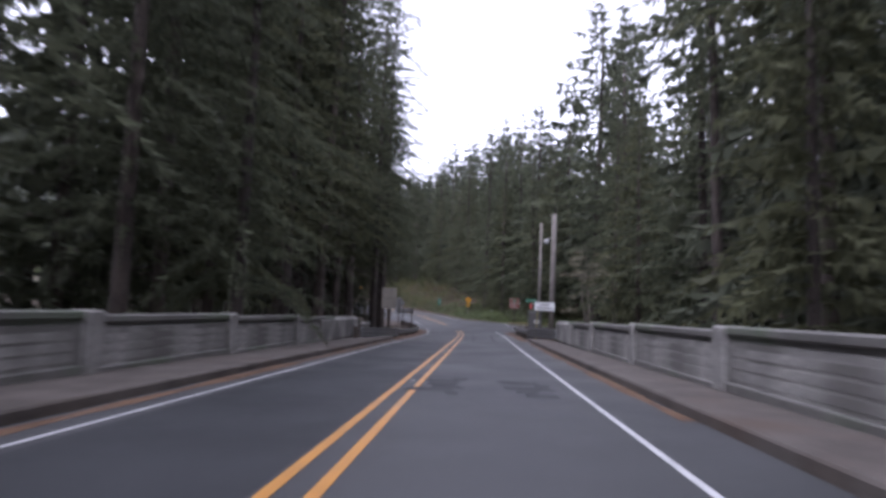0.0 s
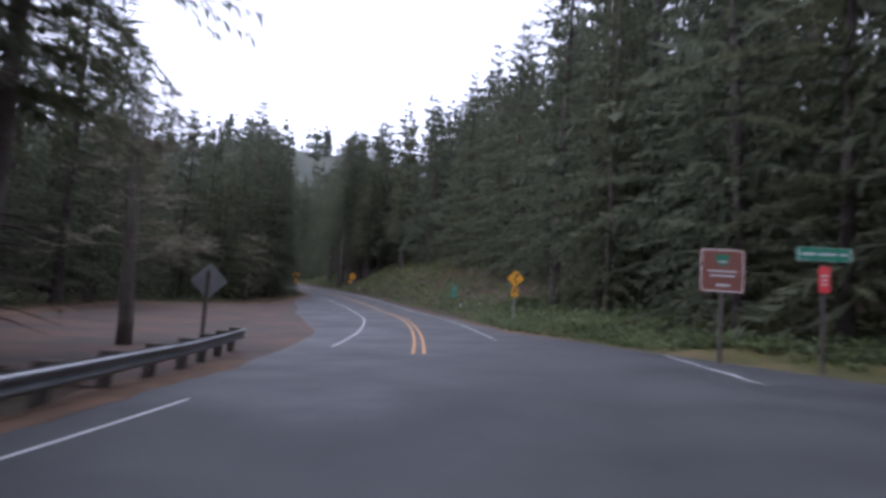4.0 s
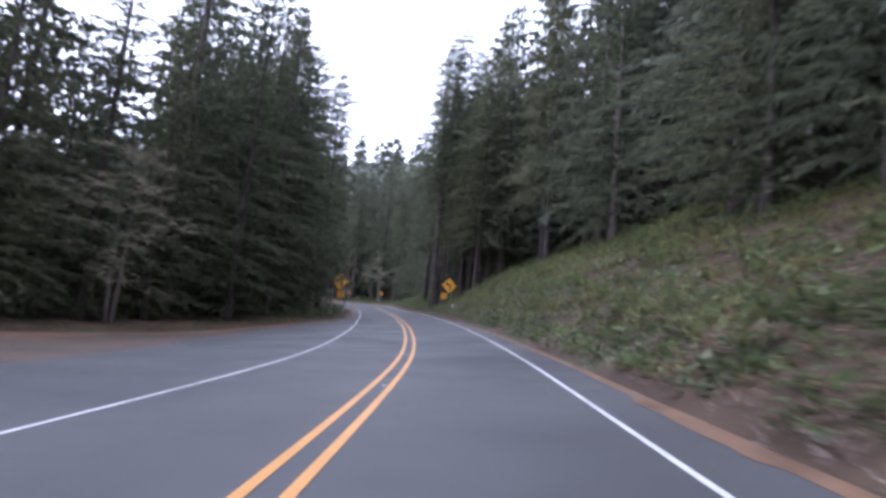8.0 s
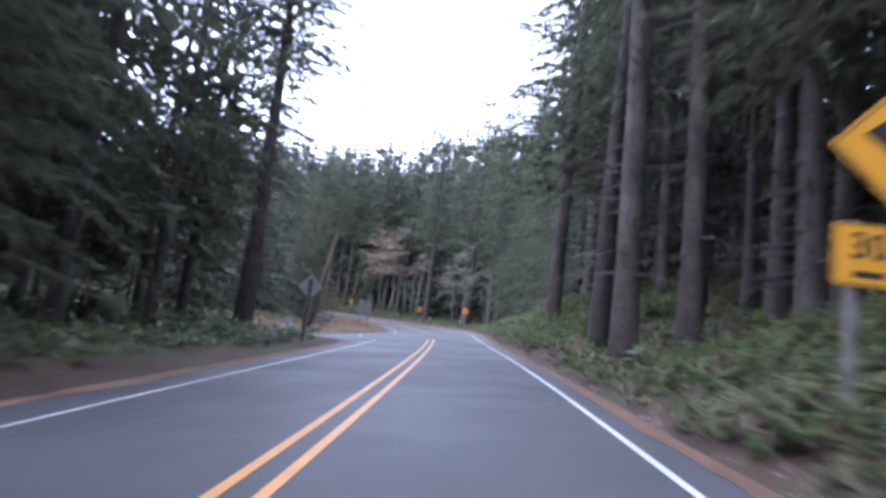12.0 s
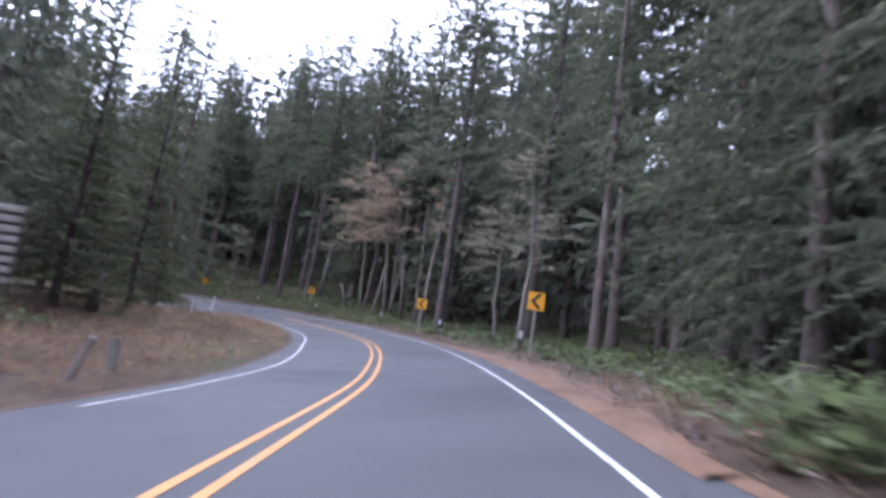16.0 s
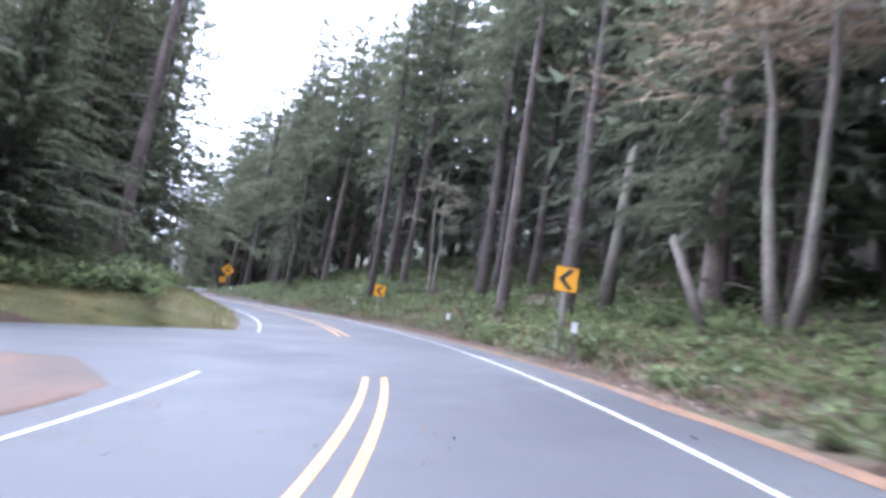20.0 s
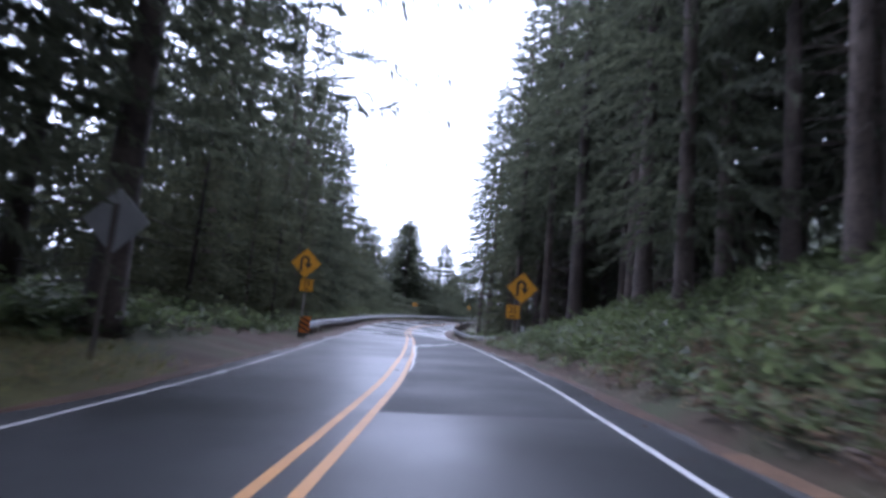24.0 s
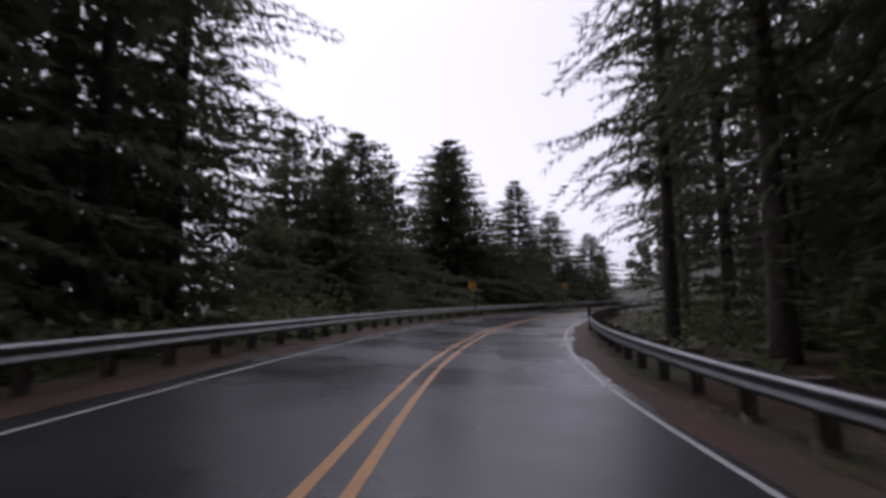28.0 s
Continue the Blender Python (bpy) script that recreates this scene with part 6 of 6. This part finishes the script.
    part("twig_canopy", leaf_mesh("twig_canopy", np.array([[tuple(v) for v in q] for q in twigs]), mat), None, root, "fine bare twigs")["kind"] = "stuff"


bare_tree(-88.3, 282.6, 17.0, 6.0, 1, TWIGS, PALE_BARK, "bare pinkish-tan alder with a spreading twiggy crown", 3, 0.19, 0.42, 2.0, (-0.55, -0.45))
bare_tree(-91.0, 281.6, 15.0, 4.4, 2, TWIGS, PALE_BARK, "bare tan alder with fine arching twigs", 2, 0.14, 0.40, 1.6, (-0.4, -0.3))
bare_tree(-69.7, 269.2, 9.8, 3.6, 3, TWIGS_MOSSY, PALE_BARK, "mossy pale bare tree with long level branches", 1, 0.15, 0.36, 2.0, (-0.25, -0.35), True)
bare_tree(-64.2, 261.6, 12.5, 3.0, 4, TWIGS_MOSSY, PALE_BARK, "slender mossy bare tree with pale branches", 1, 0.14, 0.35, 1.8, (-0.2, -0.2), True)
bare_tree(-81.7, 278.4, 15.0, 2.2, 5, TWIGS, PALE_BARK, "tall pale leaning alder trunk with few branches", 1, 0.19, 0.6, 0.8, (0.45, 0.3))
bare_tree(-83.6, 280.2, 14.0, 2.4, 13, TWIGS, PALE_BARK, "pale straight alder with few thin branches", 1, 0.16, 0.55, 0.8)
bare_tree(-32.2, 151.7, 10.4, 4.2, 6, TWIGS_MOSSY, PALE_BARK, "pale mossy bare tree at the edge of the woods", 2, 0.12, 0.25, 1.2, (0.2, -0.3), True)
bare_tree(-10.5, 86.0, 11.0, 3.2, 7, TWIGS_MOSSY, PALE_BARK, "mossy bare tree leaning over the guardrail", 3, 0.14, 0.3, 1.1, (0.3, 0.0), True)
bare_tree(-8.6, 74.0, 13.0, 2.8, 8, TWIGS_MOSSY, PALE_BARK, "mossy bare tree beside the guardrail", 2, 0.14, 0.4, 0.9, (0.2, 0.0), True)
bare_tree(14.5, 62.0, 9.0, 3.6, 9, TWIGS_MOSSY, PALE_BARK, "pale bare tree by the side road", 2, 0.13, 0.25, 1.0)
bare_tree(-72.0, 226.5, 8.0, 3.0, 10, TWIGS_MOSSY, PALE_BARK, "pale twiggy tree behind the notice board", 2, 0.12, 0.25, 1.0)
bare_tree(-118.0, 287.5, 10.0, 2.2, 11, TWIGS_MOSSY, PALE_BARK, "slim pale bare tree on the bank", 2, 0.11, 0.5, 0.6)
bare_tree(-249.0, 266.0, 11.0, 3.5, 12, DEAD_TWIGS, PALE_BARK, "thin open-crowned tree beyond the bend", 3, 0.13, 0.35, 1.0)
for x, y, h, r, lean in ((-100.4, 285.2, 7.0, 0.26, 4), (-92.9, 281.3, 2.9, 0.13, -22), (-88.0, 279.4, 5.5, 0.14, 6), (-83.5, 277.8, 6.5, 0.13, -5)):
    snag = thing("dead_trunk", pose(x, y, placed(x, y) - 0.2, 0, lean, 20), "pale broken-off dead trunk standing in salal", "tree", "dead trunks")
    part("trunk", Build().tube([(0, 0, 0), (0.03, 0.02, h * 0.5), (0, 0.05, h * 0.96), (0.05, 0.08, h)], [r * 1.2, r * 0.95, r * 0.8, r * 0.3], 9), PALE_BARK, snag, smooth=True)
    part("branch_stub", Build().tube([(0, 0, h * 0.9), (0.25, 0.1, h * 0.97), (0.5, 0.15, h * 1.0)], [r * 0.3, r * 0.2, 0.02], 6), PALE_BARK, snag, smooth=True)
g = placed(-80.0, 247.5)
stump = thing("mossy_stump", pose(-80.0, 247.5, g - 0.1, 0, 12, 0), "leaning grey mossy stump in brown brush", "stump")
part("trunk", Build().tube([(0, 0, 0), (0.1, 0, 0.6), (0.02, 0.05, 1.2), (0.15, 0, 1.9)], [0.32, 0.26, 0.24, 0.1], 9), PALE_BARK, stump, smooth=True)
part("knot", Build().tube([(0.1, -0.2, 0.5), (0.1, -0.3, 0.8), (0.08, -0.22, 1.1)], [0.1, 0.14, 0.08], 7), PALE_BARK, stump, smooth=True)

# ---------------------------------------------------------------- undergrowth
U = undergrowth
U("salal_bank", SALAL, 98, 150, 1, 0.6, 15, 900, 0.9, 26, "dark green salal and fern cover on the bank", "undergrowth", 21)
U("salal_bank", SALAL, 150, 196, 1, 0.6, 13, 900, 0.9, 26, "dark green salal and fern cover on the bank", "undergrowth", 22)
U("fern_bank", FERN, 132, 192, 1, 1.5, 12, 1200, 0.85, 24, "yellow-green ferns on the steep bank", "undergrowth", 23, 0.5, 0.16)
U("fern_bank", FERN, 206, 240, 1, 1.5, 11, 700, 1.0, 24, "yellow-green ferns on the bank", "undergrowth", 24, 0.5, 0.16)
U("salal_bank", SALAL, 196, 246, 1, 0.8, 12, 620, 0.9, 26, "dark green undergrowth below the trees", "undergrowth", 25)
U("roadside_brush", SALAL, 246, 300, 1, 1.7, 12, 850, 0.75, 26, "low dark brush under bare alders", "undergrowth", 26)
U("salal_bank", SALAL, 300, 366, 1, 1.1, 14, 1900, 0.95, 28, "broad dark green salal leaves on the bank", "undergrowth", 27)
U("roadside_brush", SALAL, 366, 460, 1, 1.2, 10, 600, 0.7, 22, "dark brush behind the guardrail", "undergrowth", 28)
U("shrub_belt", SALAL, 64, 112, 1, 1.6, 9, 620, 1.0, 28, "green shrubs behind the grass at the side road", "undergrowth", 29)
U("verge_grass", GREEN_GRASS, 64, 110, 1, 0.1, 2.4, 900, 0.32, 16, "pale green grass along the side road", "grass", 30, 0.8, 0.06)
U("bank_twigs", DRY_GRASS, 110, 196, 1, 0.3, 2.4, 700, 0.4, 14, "dry brown stalks at the foot of the bank", "undergrowth", 31, 0.6, 0.07)
U("bank_twigs", DRY_GRASS, 240, 372, 1, 0.5, 2.4, 900, 0.4, 14, "dry brown stalks at the pavement's edge", "undergrowth", 32, 0.6, 0.07)
U("rail_brush", DRY_GRASS, 32, 84, -1, 1.6, 7, 700, 0.5, 18, "dry brown brush behind the guardrail", "undergrowth", 33, 0.5, 0.08)
U("forest_edge_brush", SALAL, 80, 150, -1, 0.8, 12, 700, 0.8, 24, "dark brush along the far side of the pull-out", "undergrowth", 34)
U("forest_edge_grass", DRY_GRASS, 78, 172, -1, 0.1, 2.0, 1500, 0.38, 14, "straw-coloured grass at the gravel's edge", "grass", 35, 0.7, 0.06)
U("forest_edge_brush", SALAL, 172, 216, -1, 1.4, 12, 800, 0.75, 26, "green undergrowth beneath the left-hand trees", "undergrowth", 36)
U("verge_grass", GREEN_GRASS, 160, 214, -1, 0.8, 3, 600, 0.3, 14, "green grass on the verge", "grass", 37, 0.7, 0.07)
U("island_brush", RUSSET, 232, 294, -1, 1.2, 14, 1000, 0.85, 22, "reddish-brown dry brush on the island", "undergrowth", 38, 0.55, 0.07)
U("island_straw", DRY_GRASS, 232, 296, -1, 0.6, 14, 1500, 0.6, 20, "flattened straw-coloured grass on the island", "grass", 72, 0.45, 0.06)
U("island_grass", GREEN_GRASS, 250, 296, -1, 0.3, 9, 300, 0.35, 14, "tufts of green grass in the dry brush", "grass", 39, 0.7, 0.07)
U("island_shrubs", SALAL, 226, 262, -1, 9, 22, 420, 1.1, 28, "dark green shrubs behind the island", "undergrowth", 40)
U("mound_grass", FERN, 308, 347, -1, 0.2, 7.5, 4000, 0.40, 16, "yellow-green grass on the mound", "grass", 41, 0.6, 0.07)
U("mound_straw", DRY_GRASS, 308, 347, -1, 0.1, 6.0, 800, 0.38, 16, "dead brown grass and weeds on the mound", "grass", 73, 0.55, 0.07)
U("bank_brush", RUSSET, 292, 348, 1, 0.3, 3.4, 1500, 0.5, 18, "reddish-brown dead brush at the foot of the bank", "undergrowth", 74, 0.4, 0.08)
U("mound_ivy", SALAL, 310, 352, -1, 3.2, 13, 1700, 1.2, 30, "dense dark ivy and shrubs on the mound", "undergrowth", 42)
U("forest_edge_brush", SALAL, 345, 470, -1, 1.6, 12, 900, 0.75, 24, "dark brush beyond the guardrail", "undergrowth", 43)
U("rail_undergrowth", SALAL, 30, 82, -1, 2.0, 16, 1300, 0.9, 24, "dark undergrowth between the trunks behind the guardrail", "undergrowth", 71)
U("bank_shrubs", SALAL, 206, 244, 1, 0.7, 7, 850, 1.2, 24, "tall green brush crowding the road's edge", "undergrowth", 78)
U("bank_brush", RUSSET, 200, 246, 1, 0.3, 3.4, 1100, 0.5, 18, "brown dead stalks at the road's edge", "undergrowth", 79, 0.4, 0.08)
U("rail_thicket", DEAD_TWIGS, 56, 86, -1, 2.4, 11, 620, 1.5, 22, "brown leafless thicket between the guardrail and the pull-out", "undergrowth", 76, 0.5, 0.05)
U("side_road_brush", SALAL, 30, 56, 1, 2.4, 14, 420, 0.8, 24, "dark brush behind the poles", "undergrowth", 44)
U("orange_brush", LITTER, 420, 432, -1, 8, 12, 60, 0.9, 24, "rusty orange shrub beyond the guardrail", "undergrowth", 45, 0.5, 0.1)
U("side_road_shrubs", SALAL, 208, 232, -1, 7, 18, 420, 1.0, 26, "green shrubs beside the side road", "undergrowth", 46)

U("bank_foot", SALAL, 100, 200, 1, 0.35, 4.0, 2000, 0.5, 22, "low green leaves and stalks at the bank's foot", "undergrowth", 51)
U("bank_brush", RUSSET, 108, 198, 1, 0.6, 9, 1700, 0.6, 18, "brown dead fern and brush on the cut bank", "undergrowth", 75, 0.3, 0.1)
U("bank_foot", SALAL, 82, 104, 1, 0.25, 5.5, 1300, 0.5, 22, "low green leaves over the grass by the side road", "undergrowth", 77)
U("bank_foot_stalks", DEAD_TWIGS, 96, 205, 1, 0.15, 3.5, 2400, 0.42, 16, "dead brown stalks and roots on the cut bank", "undergrowth", 52, 0.35, 0.1)
U("bank_foot", SALAL, 288, 368, 1, 0.45, 4.5, 2200, 0.55, 22, "low salal leaves and stalks at the bank's foot", "undergrowth", 53)
U("bank_foot_stalks", DEAD_TWIGS, 205, 390, 1, 0.15, 3.0, 2800, 0.4, 16, "dead brown stalks and litter beside the pavement", "undergrowth", 54, 0.35, 0.1)
U("forest_edge_shrubs", SALAL, 345, 410, -1, 2.5, 9, 700, 1.3, 28, "tall dark shrubs behind the guardrail", "undergrowth", 55)

U("needle_flecks", LITTER, 78, 178, -1, -6.5, 0.6, 2600, 0.17, 3, "scattered wet brown needles on the pull-out", "litter", 61, 0.0, 0.4)
U("needle_flecks", LITTER, 93, 300, 1, -0.9, 0.7, 2600, 0.15, 3, "scattered brown needles along the asphalt", "litter", 62, 0.0, 0.4)
U("needle_flecks", LITTER, 300, 440, 1, -0.7, 0.6, 1500, 0.15, 3, "scattered brown needles along the asphalt", "litter", 63, 0.0, 0.4)
U("needle_flecks", LITTER, 290, 312, -1, -5.0, 0.6, 700, 0.17, 3, "scattered brown needles on the turn-off", "litter", 64, 0.0, 0.4)
U("needle_flecks", LITTER, 178, 300, -1, -0.6, 0.6, 1200, 0.15, 3, "scattered brown needles along the asphalt", "litter", 65, 0.0, 0.4)


def needle_drift(s0, s1, d, w, label):
    """A thin drift of needles with a ragged edge, lying on the deck."""
    idx = np.arange(along(s0), along(s1) + 1)

    def rows(ii):
        wave = np.sin(ARC[ii] * 1.9) * 0.35 + np.sin(ARC[ii] * 0.63 + 2) * 0.4
        half = w * (0.55 + 0.35 * wave)
        dd = np.stack([d - half, np.full(len(ii), d), d + half], 1)
        return np.stack([dd, np.stack([np.full(len(ii), 0.003), np.full(len(ii), 0.018), np.full(len(ii), 0.003)], 1)], -1)

    tagged(new("needle_drift", ribbon("needle_drift", LITTER, s0, s1, rows, 0.002)), label, "litter", kind="stuff")


needle_drift(-20, 29, -3.42, 0.26, "drift of reddish-brown needles along the kerb")
needle_drift(4, 29, 3.98, 0.2, "thin drift of brown needles along the kerb")
U("bend_brush", SALAL, 386, 470, -1, 2.0, 9, 900, 1.2, 26, "dark leafy brush on the slope behind the guardrail", "undergrowth", 61)
U("island_fringe", DRY_GRASS, 240, 297, -1, 0.15, 3.2, 1500, 0.34, 18, "straw-coloured grass and litter at the island's edge", "grass", 62, 0.6, 0.08)
U("forest_floor_brush", SALAL, 240, 312, 1, 10, 34, 900, 1.4, 24, "dark brush on the shaded forest floor", "undergrowth", 63)
U("forest_floor_brush", SALAL, 100, 240, 1, 12, 30, 1100, 1.4, 24, "dark brush on the shaded slope between trunks", "undergrowth", 64)
U("forest_floor_brush", SALAL, 84, 216, -1, 6, 26, 1100, 1.2, 24, "dark brush between the trunks on the flat", "undergrowth", 65)
U("forest_floor_brush", SALAL, 312, 400, 1, 12, 30, 700, 1.4, 24, "dark brush on the slope between trunks", "undergrowth", 66)
U("tall_shrubs", SALAL, 372, 450, -1, 5, 16, 420, 3.4, 40, "tall dense dark shrubs behind the guardrail", "undergrowth", 67)
U("tall_shrubs", SALAL, 384, 440, 1, 4.5, 16, 260, 3.0, 40, "tall dense dark shrubs inside the bend", "undergrowth", 68)
